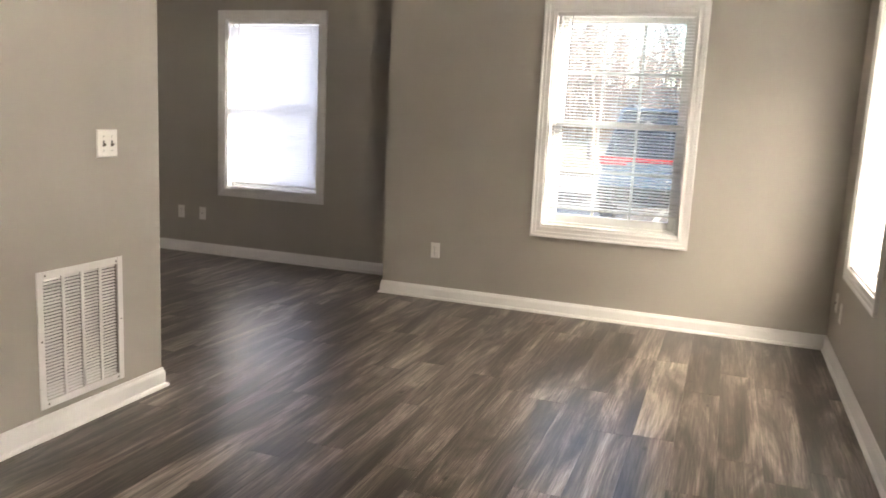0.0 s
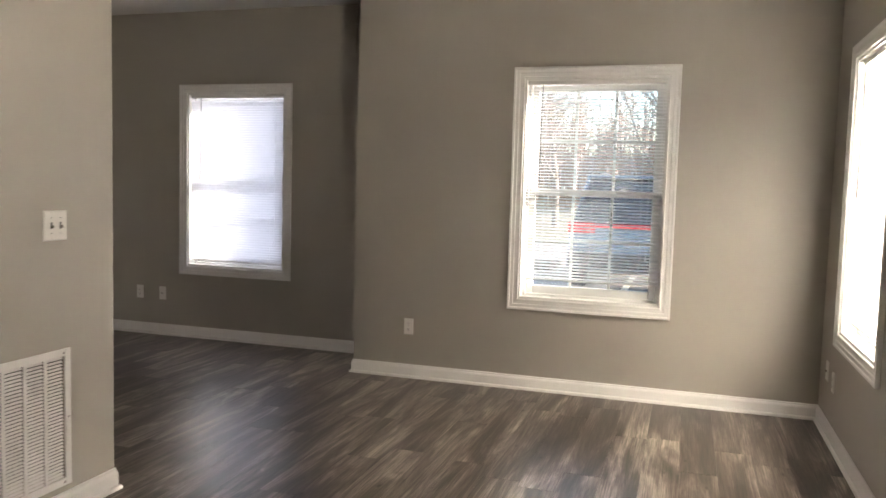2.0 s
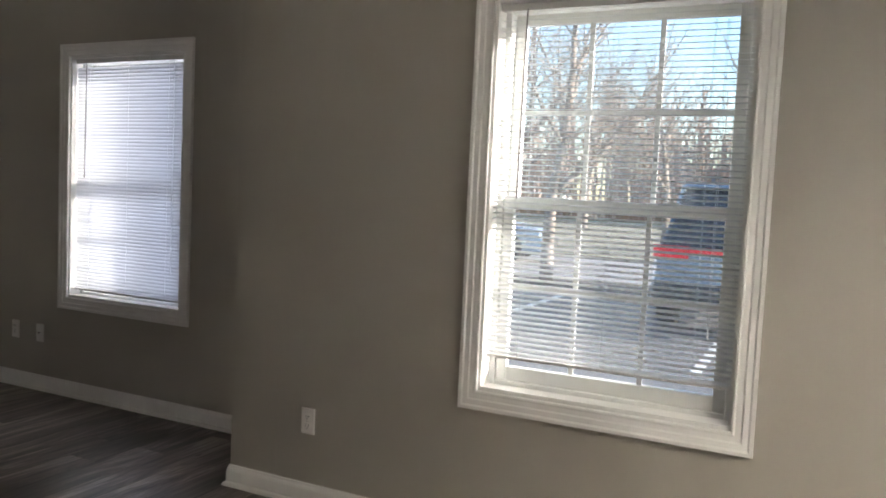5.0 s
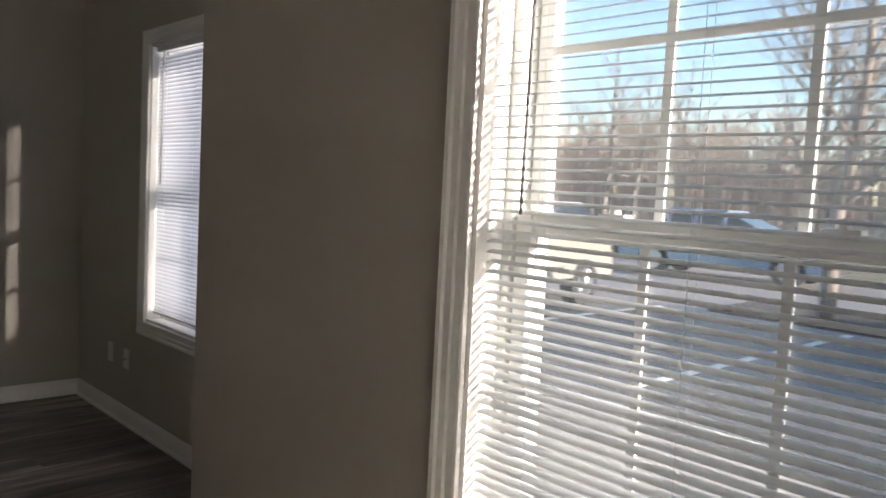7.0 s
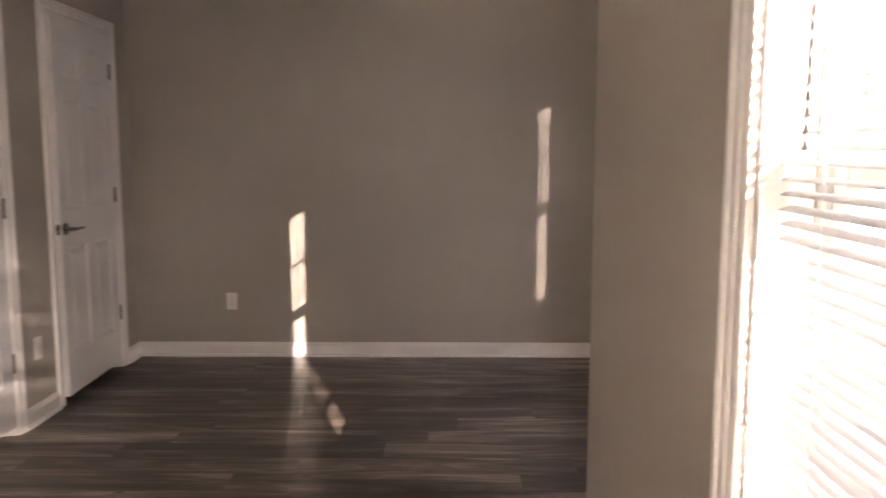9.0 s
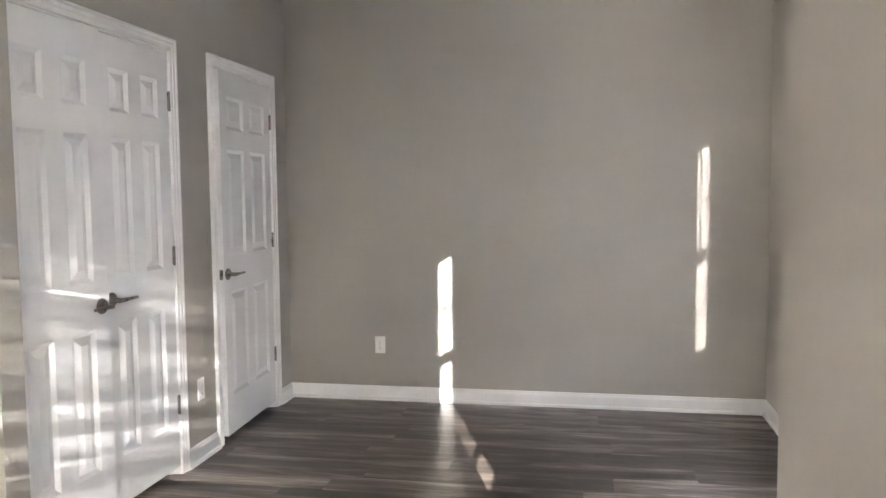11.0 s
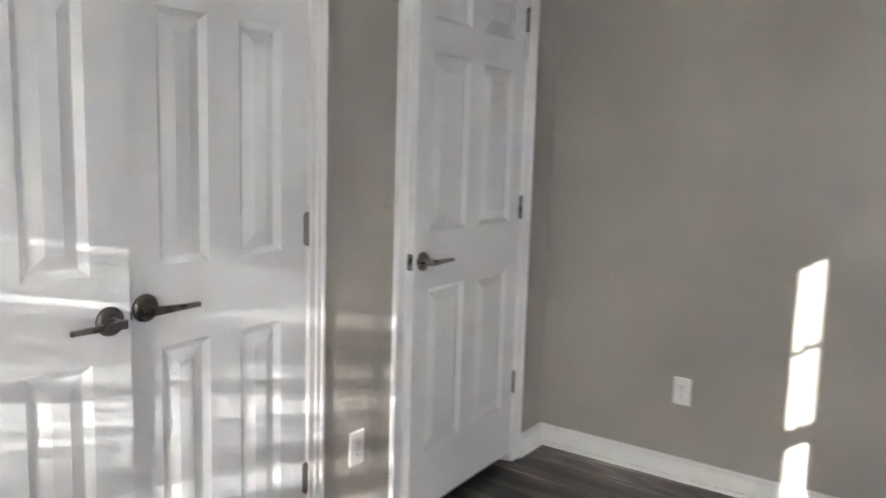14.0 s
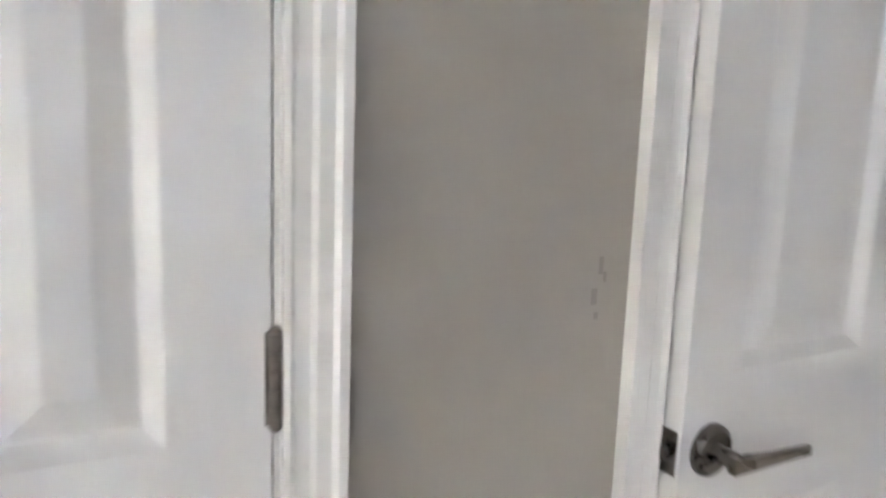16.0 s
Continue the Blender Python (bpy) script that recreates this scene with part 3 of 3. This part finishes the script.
add_box(bm, -bw / 2, bw / 2, -0.0006, 0.0006, -0.0054, 0.0054)
for v in bm.verts:
    y, z = v.co.y, v.co.z
    a = radians(48)
    v.co.y, v.co.z = y * math.cos(a) + z * math.sin(a), z * math.cos(a) - y * math.sin(a)
blade = bpy.data.meshes.new("louvre")
bm.to_mesh(blade)
bm.free()
blade.materials.append(ENAMEL)
for c in range(4):
    for r in range(rows_n):
        s = new("louvre", blade)
        s.parent = grille
        s.matrix_basis = pose(-iw / 2 + iw * (c + 0.5) / 4, 0.001, -gh / 2 + fr + (gh - 2 * fr) * (r + 0.5) / rows_n, random.uniform(-2, 2))
bm = bmesh.new()
for x, z in ((-0.19, 0.262), (0.19, 0.262), (-0.19, -0.262), (0.19, -0.262), (-0.214, 0), (0.214, 0)):
    add_cyl(bm, (x, -0.0105, z), (x, -0.0078, z), 0.003, 0.0045, 10)
mesh_ob("screw", bm, NICKEL, grille)


# ---- switches and outlets ----
def plate(name, label, category, m, w, h, group):
    p = thing(name, label, category, m, group)
    bm = bmesh.new()
    add_box(bm, -w / 2, w / 2, -0.006, 0, -h / 2, h / 2)
    for v in bm.verts:
        if v.co.y < -0.003:
            v.co.x *= 1 - 0.006 / w * 1.6
            v.co.z *= 1 - 0.006 / h * 1.6
    mesh_ob("plate", bm, PLASTIC, p, 0.001)
    return p


def outlet(m):
    p = plate("wall_outlet", "white duplex electrical outlet on the painted wall", "outlet", m, 0.072, 0.116, "wall outlets")
    bm, dk = bmesh.new(), bmesh.new()
    for z in (0.0195, -0.0195):
        add_box(bm, -0.0165, 0.0165, -0.0085, -0.0055, z - 0.0135, z + 0.0135)
        for x, hh in ((-0.0062, 0.0045), (0.0062, 0.0036)):
            add_box(dk, x - 0.0012, x + 0.0012, -0.0089, -0.0083, z + 0.002 - hh, z + 0.002 + hh)
        add_cyl(dk, (0, -0.0089, z - 0.0085), (0, -0.0083, z - 0.0085), 0.0026, 0.0026, 10)
    add_cyl(dk, (0, -0.0066, 0), (0, -0.0058, 0), 0.002, 0.002, 10)
    mesh_ob("receptacle", bm, PLASTIC, p, 0.0012)
    mesh_ob("slots", dk, DARKHOLE, p)


def jack(m):
    p = plate("wall_jack", "small white cable jack plate on the wall", "wall plate", m, 0.072, 0.116, "wall plates")
    bm = bmesh.new()
    add_cyl(bm, (0, -0.014, 0), (0, -0.0055, 0), 0.0045, 0.006, 12)
    mesh_ob("connector", bm, NICKEL, p)


outlet(pose(-0.424, N_Y, 0.368))
outlet(pose(-3.172, F_Y, 0.368))
jack(pose(-2.937, F_Y, 0.368))
outlet(pose(W_X, 1.778, 0.376, 0, 0, 90))
outlet(pose(-2.425, S_Y, 0.376, 0, 0, 180))
outlet(pose(E_X, 3.20, 0.336, 0, 0, -90))
jack(pose(E_X, 3.40, 0.36, 0, 0, -90))
sw = plate("light_switch", "white double toggle light switch plate", "switch", pose(V_X, 0.901, 1.170, 0, 0, 90), 0.118, 0.118, "")
bm, dk = bmesh.new(), bmesh.new()
for x in (-0.023, 0.023):
    add_box(bm, x - 0.0045, x + 0.0045, -0.0165, -0.005, -0.009, 0.0015)
    add_box(dk, x - 0.0055, x + 0.0055, -0.0066, -0.0057, -0.013, 0.013)
    for z in (0.03, -0.03):
        add_cyl(dk, (x, -0.0068, z), (x, -0.0058, z), 0.0026, 0.0026, 10)
mesh_ob("toggle", bm, NICKEL, sw, 0.001)
mesh_ob("slots", dk, BRASSY, sw)

bm = bmesh.new()
for x, z, w, h in ((-2.556, 1.185, 0.003, 0.010), (-2.562, 1.172, 0.002, 0.006), (-2.549, 1.150, 0.004, 0.009), (-2.553, 1.128, 0.003, 0.004)):
    add_box(bm, x - w, x + w, S_Y, S_Y + 0.0004, z - h, z + h)
tagged(mesh_ob("scuff_mark", bm, DARK_PAINT), "faint grey scuff marks on the painted wall", "wall mark", kind="structure")

# ---- outside the house ----
bm = bmesh.new()
bmesh.ops.create_grid(bm, x_segments=40, y_segments=40, size=400)
for v in bm.verts:
    v.co.z = GROUND
tagged(mesh_ob("ground", bm, ASPHALT), "grey asphalt car park ground", "ground", kind="structure")
tagged(boxes("pavement", CONCRETE, [(-14, 12, N_Y + THICK + 1.1, N_Y + THICK + 3.0, GROUND - 0.1, GROUND + 0.04)], bevel=0.01), "pale concrete pavement beside the house", "pavement", kind="structure")
tagged(boxes("planting_bed", MULCH, [(-14, 12, N_Y + THICK + 0.4, N_Y + THICK + 1.09, GROUND - 0.1, GROUND + 0.03)]), "dark mulch bed along the house", "ground", kind="structure")
tagged(boxes("kerb", CONCRETE, [(-14, 12, N_Y + THICK + 3.002, N_Y + THICK + 3.16, GROUND - 0.1, GROUND + 0.06)], bevel=0.015), "worn concrete kerb", "kerb", kind="structure")
# darker strip standing for the shaded part of the car park
tagged(boxes("parking_bay", SHADED_BAY, [(-14, 12, N_Y + THICK + 3.165, 12.6, GROUND - 0.05, GROUND + 0.003)]), "asphalt parking bays with painted dark shade", "road", kind="structure")
bm = bmesh.new()
for x in (-7.6, -4.9, -2.2, 0.5, 3.2):
    add_box(bm, x, x + 0.1, 8.2, 13.0, GROUND - 0.02, GROUND + 0.008)
tagged(mesh_ob("parking_line", bm, SIDING), "faded white parking bay lines", "road marking", kind="structure")
tagged(boxes("lawn", GRASS, [(-60, 60, 21.0, 120, GROUND - 0.1, GROUND + 0.08)]), "dry winter lawn beyond the car park", "ground", kind="structure")
tagged(boxes("tree_island", MULCH, [(-4.2, -1.0, 13.2, 14.6, GROUND - 0.1, GROUND + 0.07)], bevel=0.02), "mulched island in the car park", "ground", kind="structure")

# exterior face of the bay: white siding, brick veneer edge and corner board
bx = JOG_X + THICK
by = F_Y + THICK
bm = bmesh.new()
k = 0
z = GROUND
while z < CEIL:
    v = [bm.verts.new(c) for c in ((bx, N_Y + THICK, z), (bx + 0.016, N_Y + THICK, z), (bx + 0.005, N_Y + THICK, z + 0.112), (bx, N_Y + THICK, z + 0.112),
                                   (bx, by, z), (bx + 0.016, by, z), (bx + 0.005, by, z + 0.112), (bx, by, z + 0.112))]
    for q in ((0, 1, 2, 3), (7, 6, 5, 4), (1, 5, 6, 2), (0, 4, 5, 1), (3, 2, 6, 7)):
        bm.faces.new([v[i] for i in q])
    z += 0.112
tagged(mesh_ob("siding", bm, SIDING), "white lap siding on the bay side", "siding", kind="structure")
veneer = tagged(boxes("brick_veneer", MORTAR, [(W_X - THICK, FAR_U - WIN_W / 2 - 0.11, by, by + 0.078, GROUND, CEIL), (FAR_U + WIN_W / 2 + 0.11, bx + 0.012, by, by + 0.078, GROUND, CEIL),
                                               (FAR_U - WIN_W / 2 - 0.11, FAR_U + WIN_W / 2 + 0.11, by, by + 0.078, GROUND, WIN_Z0 - 0.02),
                                               (FAR_U - WIN_W / 2 - 0.11, FAR_U + WIN_W / 2 + 0.11, by, by + 0.078, WIN_Z1 + 0.02, CEIL)]), "orange brick veneer with pale mortar", "brick wall", kind="structure")
bm = bmesh.new()
add_box(bm, -0.1, 0.1, 0, 0.085, 0, 0.060)
bmesh.ops.bevel(bm, geom=bm.edges[:], offset=0.004, segments=1, affect="EDGES")
brick_me = bpy.data.meshes.new("brick")
bm.to_mesh(brick_me)
bm.free()
brick_me.materials.append(BRICK)
for r in range(40):
    for c in range(2):
        b = new("brick", brick_me)
        b.parent = veneer
        b.matrix_basis = pose(bx - 0.084 - c * 0.21 - (0.05 if r % 2 else 0), by + 0.004, GROUND + 0.005 + r * 0.072)
tagged(boxes("corner_trim", SIDING, [(bx - 0.02, bx + 0.03, by + 0.091, by + 0.16, GROUND, CEIL)]), "white painted corner trim board", "trim", kind="structure")
# unseen wall, added to stop the east window's sun short of door_1
tagged(boxes("wing_wall", SIDING, [(E_X + THICK, E_X + THICK + 0.90, 3.16, 3.27, GROUND, CEIL)]), "unseen white wall added to cut the sun", "wall", kind="structure")
tagged(boxes("eaves", SIDING, [(W_X - 0.6, E_X + 0.2, BACK_Y - 0.6, F_Y + 0.35, CEIL + 0.2, CEIL + 0.36)]), "white eaves over the house wall", "roof", kind="structure")


# ---- vehicles ----
def vehicle(label, m, paint, length, width, height, kind):
    """A car along its own +x (front), wheels on z = 0."""
    car = thing("car" if kind != "truck" else "pickup_truck", label, "car" if kind != "truck" else "truck", m, "parked vehicles")
    L, W, H = length / 2, width / 2, height
    if kind == "suv":
        lower = [(-L, 0.42), (-L + 0.02, 1.02), (L - 1.15, 1.08), (L - 0.15, 0.92), (L, 0.55), (L - 0.05, 0.35), (-L + 0.05, 0.35)]
        cabin = [(-L + 0.05, 1.02), (-L + 0.32, H - 0.05), (-L + 0.6, H), (L - 2.2, H), (L - 1.2, 1.07)]
    elif kind == "truck":
        lower = [(-L, 0.5), (-L, 1.12), (-0.35, 1.12), (-0.35, 1.16), (L - 1.35, 1.16), (L - 0.1, 1.06), (L, 0.6), (L - 0.05, 0.42), (-L + 0.05, 0.42)]
        cabin = [(-0.4, 1.14), (-0.28, H - 0.04), (-0.1, H), (L - 2.1, H), (L - 1.3, 1.15)]
    else:
        lower = [(-L, 0.45), (-L + 0.03, 0.92), (L - 1.2, 0.94), (L - 0.12, 0.78), (L, 0.5), (L - 0.05, 0.28), (-L + 0.05, 0.28)]
        cabin = [(-L + 0.35, 0.90), (-L + 1.05, H), (L - 2.2, H), (L - 1.1, 0.93)]

    def loft(name, prof, w0, w1, mat):
        bm = bmesh.new()
        zs = [p[1] for p in prof]
        lo, hi = min(zs), max(zs)
        sides = []
        for s in (-1, 1):
            sides.append([bm.verts.new((x, s * (w0 + (w1 - w0) * (z - lo) / (hi - lo)), z)) for x, z in prof])
        n = len(prof)
        for i in range(n):
            bm.faces.new((sides[0][i], sides[0][(i + 1) % n], sides[1][(i + 1) % n], sides[1][i]))
        bm.faces.new(sides[0][::-1]), bm.faces.new(sides[1])
        return mesh_ob(name, bm, mat, car, 0.035)
    loft("body", lower, W, W - 0.04, paint)
    loft("windows", cabin, W - 0.07, W - 0.28, CARGLASS)
    top = max(p[1] for p in cabin)
    xs = [p[0] for p in cabin if p[1] > top - 0.06]
    boxes("roof", paint, [(min(xs) - 0.05, max(xs) + 0.05, -W + 0.27, W - 0.27, top - 0.03, top + 0.02)], car, 0.02)
    pillars = bmesh.new()
    for s in (-1, 1):
        for x in (min(xs) + 0.05, (min(xs) + max(xs)) / 2, max(xs)):
            add_cyl(pillars, (x, s * (W - 0.075), cabin[0][1]), (x, s * (W - 0.275), top), 0.035, 0.03, 8)
    mesh_ob("pillar", pillars, paint, car)
    for sx in (-L + 0.85, L - 0.85):
        for s in (-1, 1):
            bm = bmesh.new()
            add_cyl(bm, (sx, s * (W - 0.2), 0.35), (sx, s * (W + 0.005), 0.35), 0.35, 0.34, 24)
            mesh_ob("tyre", bm, TYRE, car)
            bm = bmesh.new()
            add_cyl(bm, (sx, s * (W - 0.02), 0.35), (sx, s * (W + 0.012), 0.35), 0.225, 0.21, 20)
            for i in range(5):
                a = i * 2 * math.pi / 5
                add_cyl(bm, (sx, s * (W + 0.014), 0.35), (sx + 0.2 * math.cos(a), s * (W + 0.014), 0.35 + 0.2 * math.sin(a)), 0.03, 0.02, 6)
            mesh_ob("rim", bm, RIM, car)
    tz = 0.94 if kind == "suv" else 0.78
    lamps = bmesh.new()
    for s in (-1, 1):
        add_box(lamps, -L - 0.02, -L + 0.1, *sorted((s * (W - 0.02), s * (W - 0.42))), tz - 0.04, tz + 0.11)
    if kind == "suv":
        add_box(lamps, -L - 0.022, -L + 0.05, -W + 0.42, W - 0.42, tz + 0.03, tz + 0.10)
    mesh_ob("tail_lamp", lamps, TAIL, car, 0.008)
    boxes("bumper", LAMPBLACK, [(-L - 0.07, -L + 0.1, -W + 0.03, W - 0.03, 0.38, 0.60), (L - 0.1, L + 0.04, -W + 0.05, W - 0.05, 0.34, 0.55)], car, 0.02)
    if kind == "suv":
        bm = bmesh.new()
        for s in (-1, 1):
            add_cyl(bm, (-L + 0.6, s * 0.55, top + 0.06), (0.5, s * 0.55, top + 0.06), 0.02, 0.02, 8)
            for x in (-L + 0.7, 0.3):
                add_cyl(bm, (x, s * 0.55, top), (x, s * 0.55, top + 0.06), 0.02, 0.02, 6)
        mesh_ob("roof_rail", bm, LAMPBLACK, car)
    hb = bmesh.new()
    for s in (-1, 1):
        for x in (-0.75, 0.35):
            add_box(hb, x, x + 0.2, *sorted((s * (W - 0.03), s * (W + 0.02))), 0.93, 0.97)
    mesh_ob("door_handle", hb, RIM, car, 0.008)
    return car


# dark body paint, lightened and blued to include the sky's reflection
SKY_BLUED = carpaint("sky_blued_paint", (0.18, 0.25, 0.34))
BEIGE = carpaint("beige_paint", (0.45, 0.41, 0.36))
BLUE = carpaint("blue_paint", (0.27, 0.33, 0.42))
SILVER = carpaint("silver_paint", (0.45, 0.47, 0.50))
WHITEP = carpaint("white_paint", (0.75, 0.75, 0.74))
vehicle("dark blue estate car with red tail lamps", pose(0.64, 12.5, GROUND, 0, 0, 90), SKY_BLUED, 4.6, 1.85, 1.75, "suv")
vehicle("beige pickup truck parked on asphalt", pose(-6.1, 9.8, GROUND, 0, 0, 97), BEIGE, 5.4, 1.95, 1.85, "truck")
vehicle("blue saloon car parked across the lot", pose(-6.6, 18.6, GROUND, 0, 0, 8), BLUE, 4.5, 1.78, 1.45, "car")
vehicle("silver saloon car parked across the lot", pose(-12.0, 18.2, GROUND, 0, 0, 172), SILVER, 4.5, 1.78, 1.45, "car")
vehicle("white saloon car parked across the lot", pose(6.5, 19.0, GROUND, 0, 0, 5), WHITEP, 4.5, 1.78, 1.45, "car")


# ---- bare winter trees ----
def tree(x, y, height, seed, label="bare winter tree with many thin branches", z=GROUND):
    rnd = random.Random(seed)
    t = thing("tree", label, "tree", pose(x, y, z, 0, 0, rnd.uniform(0, 360)), "bare trees")
    bm, tw = bmesh.new(), bmesh.new()

    def grow(p, d, length, r, depth):
        n = 3
        for i in range(n):
            q = p + d * (length / n)
            add_cyl(bm if depth < 2 else tw, p, q, r, r * 0.86, 7 if depth < 2 else 4)
            p, r = q, r * 0.86
            d = (d + Vector((rnd.uniform(-0.14, 0.14), rnd.uniform(-0.14, 0.14), rnd.uniform(-0.02, 0.10)))).normalized()
            if depth < 4 and (i > 0 or depth > 0):
                for _ in range(2 if depth < 3 else 1):
                    a = rnd.uniform(0, 2 * math.pi)
                    side = Vector((math.cos(a), math.sin(a), rnd.uniform(0.1, 0.75)))
                    grow(p, (d * 0.65 + side * 0.75).normalized(), length * rnd.uniform(0.5, 0.72), r * rnd.uniform(0.4, 0.56), depth + 1)
        if depth < 4:
            grow(p, d, length * 0.7, r * 0.9, depth + 1)
    grow(Vector((0, 0, -0.1)), Vector((0, 0, 1)), height * 0.34, height * 0.017, 0)
    mesh_ob("trunk", bm, BARK, t, 0, True)
    mesh_ob("branches", tw, BARK, t, 0, True)
    return t


tree_a = tree(-2.75, 13.8, 7.5, 3)
tree_b = tree(-6.8, 22.5, 9.5, 8)
for x, y, s, a in ((-11, 24, 0.9, 40), (0.5, 23.5, 1.0, 130), (4.0, 26, 1.1, 250), (-16, 27, 1.15, 80), (-3.5, 29, 1.2, 300), (8, 30, 1.2, 20), (-23, 26, 1.0, 200), (-20, 35, 1.3, 120), (-9, 38, 1.3, 10)):
    c = copy_thing(tree_b if a % 20 else tree_a, pose(x, y, GROUND, 0, 0, a))
    c.scale = (s, s, s)

# far woods: many thin stems
rnd = random.Random(5)
bm = bmesh.new()
for i in range(1500):
    x, y = rnd.uniform(-95, 45), rnd.uniform(58, 75)
    h = rnd.uniform(5.5, 10.5)
    p = Vector((x, y, GROUND))
    q = p + Vector((rnd.uniform(-0.8, 0.8), rnd.uniform(-0.8, 0.8), h))
    add_cyl(bm, p, q, 0.14, 0.03, 4)
    for _ in range(7):
        s = p.lerp(q, rnd.uniform(0.35, 0.95))
        add_cyl(bm, s, s + Vector((rnd.uniform(-1.6, 1.6), rnd.uniform(-1, 1), rnd.uniform(0.4, 2.0))), 0.06, 0.015, 3)
tagged(mesh_ob("far_woods", bm, HAZED_TWIGS), "hazy brown bare woods in the distance", "woods", kind="stuff")


# ---- far houses ----
def house(x, y, w, d, h, turn, wallmat, label):
    hs = thing("house", label, "house", pose(x, y, GROUND, 0, 0, turn), "far houses")
    boxes("wall", wallmat, [(-w / 2, w / 2, -d / 2, d / 2, 0, h)], hs)
    bm = bmesh.new()
    v = [bm.verts.new(c) for c in ((-w / 2 - 0.3, -d / 2 - 0.4, h), (w / 2 + 0.3, -d / 2 - 0.4, h), (w / 2 + 0.3, d / 2 + 0.4, h), (-w / 2 - 0.3, d / 2 + 0.4, h), (-w / 2 - 0.3, 0, h + d * 0.3), (w / 2 + 0.3, 0, h + d * 0.3))]
    for q in ((0, 1, 5, 4), (2, 3, 4, 5), (0, 4, 3), (1, 2, 5), (3, 2, 1, 0)):
        bm.faces.new([v[i] for i in q])
    mesh_ob("roof", bm, SHINGLE, hs)
    n = int(w / 2.6)
    for s in range(int(h / 2.7)):
        for i in range(n):
            wx = -w / 2 + w * (i + 0.5) / n
            z = 0.9 + s * 2.7
            boxes("window", SIDING, [(wx - 0.55, wx + 0.55, -d / 2 - 0.06, -d / 2 - 0.001, z - 0.08, z), (wx - 0.55, wx + 0.55, -d / 2 - 0.06, -d / 2 - 0.001, z + 1.4, z + 1.48),
                                     (wx - 0.55, wx - 0.47, -d / 2 - 0.06, -d / 2 - 0.001, z, z + 1.4), (wx + 0.47, wx + 0.55, -d / 2 - 0.06, -d / 2 - 0.001, z, z + 1.4)], hs)
            boxes("window_pane", CARGLASS, [(wx - 0.47, wx + 0.47, -d / 2 - 0.03, -d / 2 - 0.002, z, z + 1.4)], hs)


house(-36, 84, 16, 9, 3.0, 12, HAZED_BRICK, "low orange brick house with shingle roof")
house(-8, 90, 18, 9, 3.0, -4, HAZED_BRICK, "low orange brick house beyond the lawn")
house(18, 86, 16, 9, 3.2, 8, SIDING, "low white sided house beyond the lawn")
house(-62, 78, 16, 9, 5.6, 30, HAZED_BRICK, "two storey orange brick house")


lamp = thing("street_lamp", "black post lantern street lamp", "street lamp", pose(-10.3, 16.3, GROUND))
bm = bmesh.new()
add_cyl(bm, (0, 0, 0), (0, 0, 0.5), 0.13, 0.08, 12)
add_cyl(bm, (0, 0, 0.5), (0, 0, 3.1), 0.055, 0.045, 12)
mesh_ob("post", bm, LAMPBLACK, lamp)
bm = bmesh.new()
add_cyl(bm, (0, 0, 3.1), (0, 0, 3.5), 0.10, 0.17, 8)
add_cyl(bm, (0, 0, 3.5), (0, 0, 3.68), 0.21, 0.04, 8)
mesh_ob("lantern", bm, LAMPBLACK, lamp)

# ---- floor planks ----
PW, PL = 0.178, 1.22
cache = {}


def plank(x0, x1, y0, y1):
    key = (round(x1 - x0, 4), round(y1 - y0, 4))
    if key not in cache:
        bm = bmesh.new()
        w, l = key[0] - 0.0003, key[1] - 0.0003
        add_box(bm, -w / 2, w / 2, -l / 2, l / 2, -0.006, 0)
        for f in bm.faces:
            f.normal_update()
        bmesh.ops.bevel(bm, geom=[e for e in bm.edges if all(v.co.z > -0.001 for v in e.verts)], offset=0.0006, segments=1, affect="EDGES")
        me = bpy.data.meshes.new("plank")
        bmesh.ops.recalc_face_normals(bm, faces=bm.faces)
        bm.to_mesh(me)
        bm.free()
        me.materials.append(FLOOR)
        cache[key] = me
    p = new("plank", cache[key])
    p.parent = floor_ob
    p.location = ((x0 + x1) / 2, (y0 + y1) / 2, 0)


def lay(x, x1, y0, y1, phase):
    y = y0 - phase
    while y < y1 - 0.01:
        a, b = max(y, y0), min(y + PL, y1)
        if b - a > 0.03:
            plank(x, x1, a, b)
        y += PL


x, i = W_X + 0.004, 0
stagger = random.Random(11)
while x < E_X - 0.01:
    xe = min(x + PW, E_X)
    mid = (x + xe) / 2
    y0 = S_Y - 0.9 if mid < V_X - 0.02 else BACK_Y
    y1 = F_Y if mid < JOG_X else N_Y
    lay(x, xe, y0, y1, stagger.uniform(0, PL))
    x, i = xe, i + 1
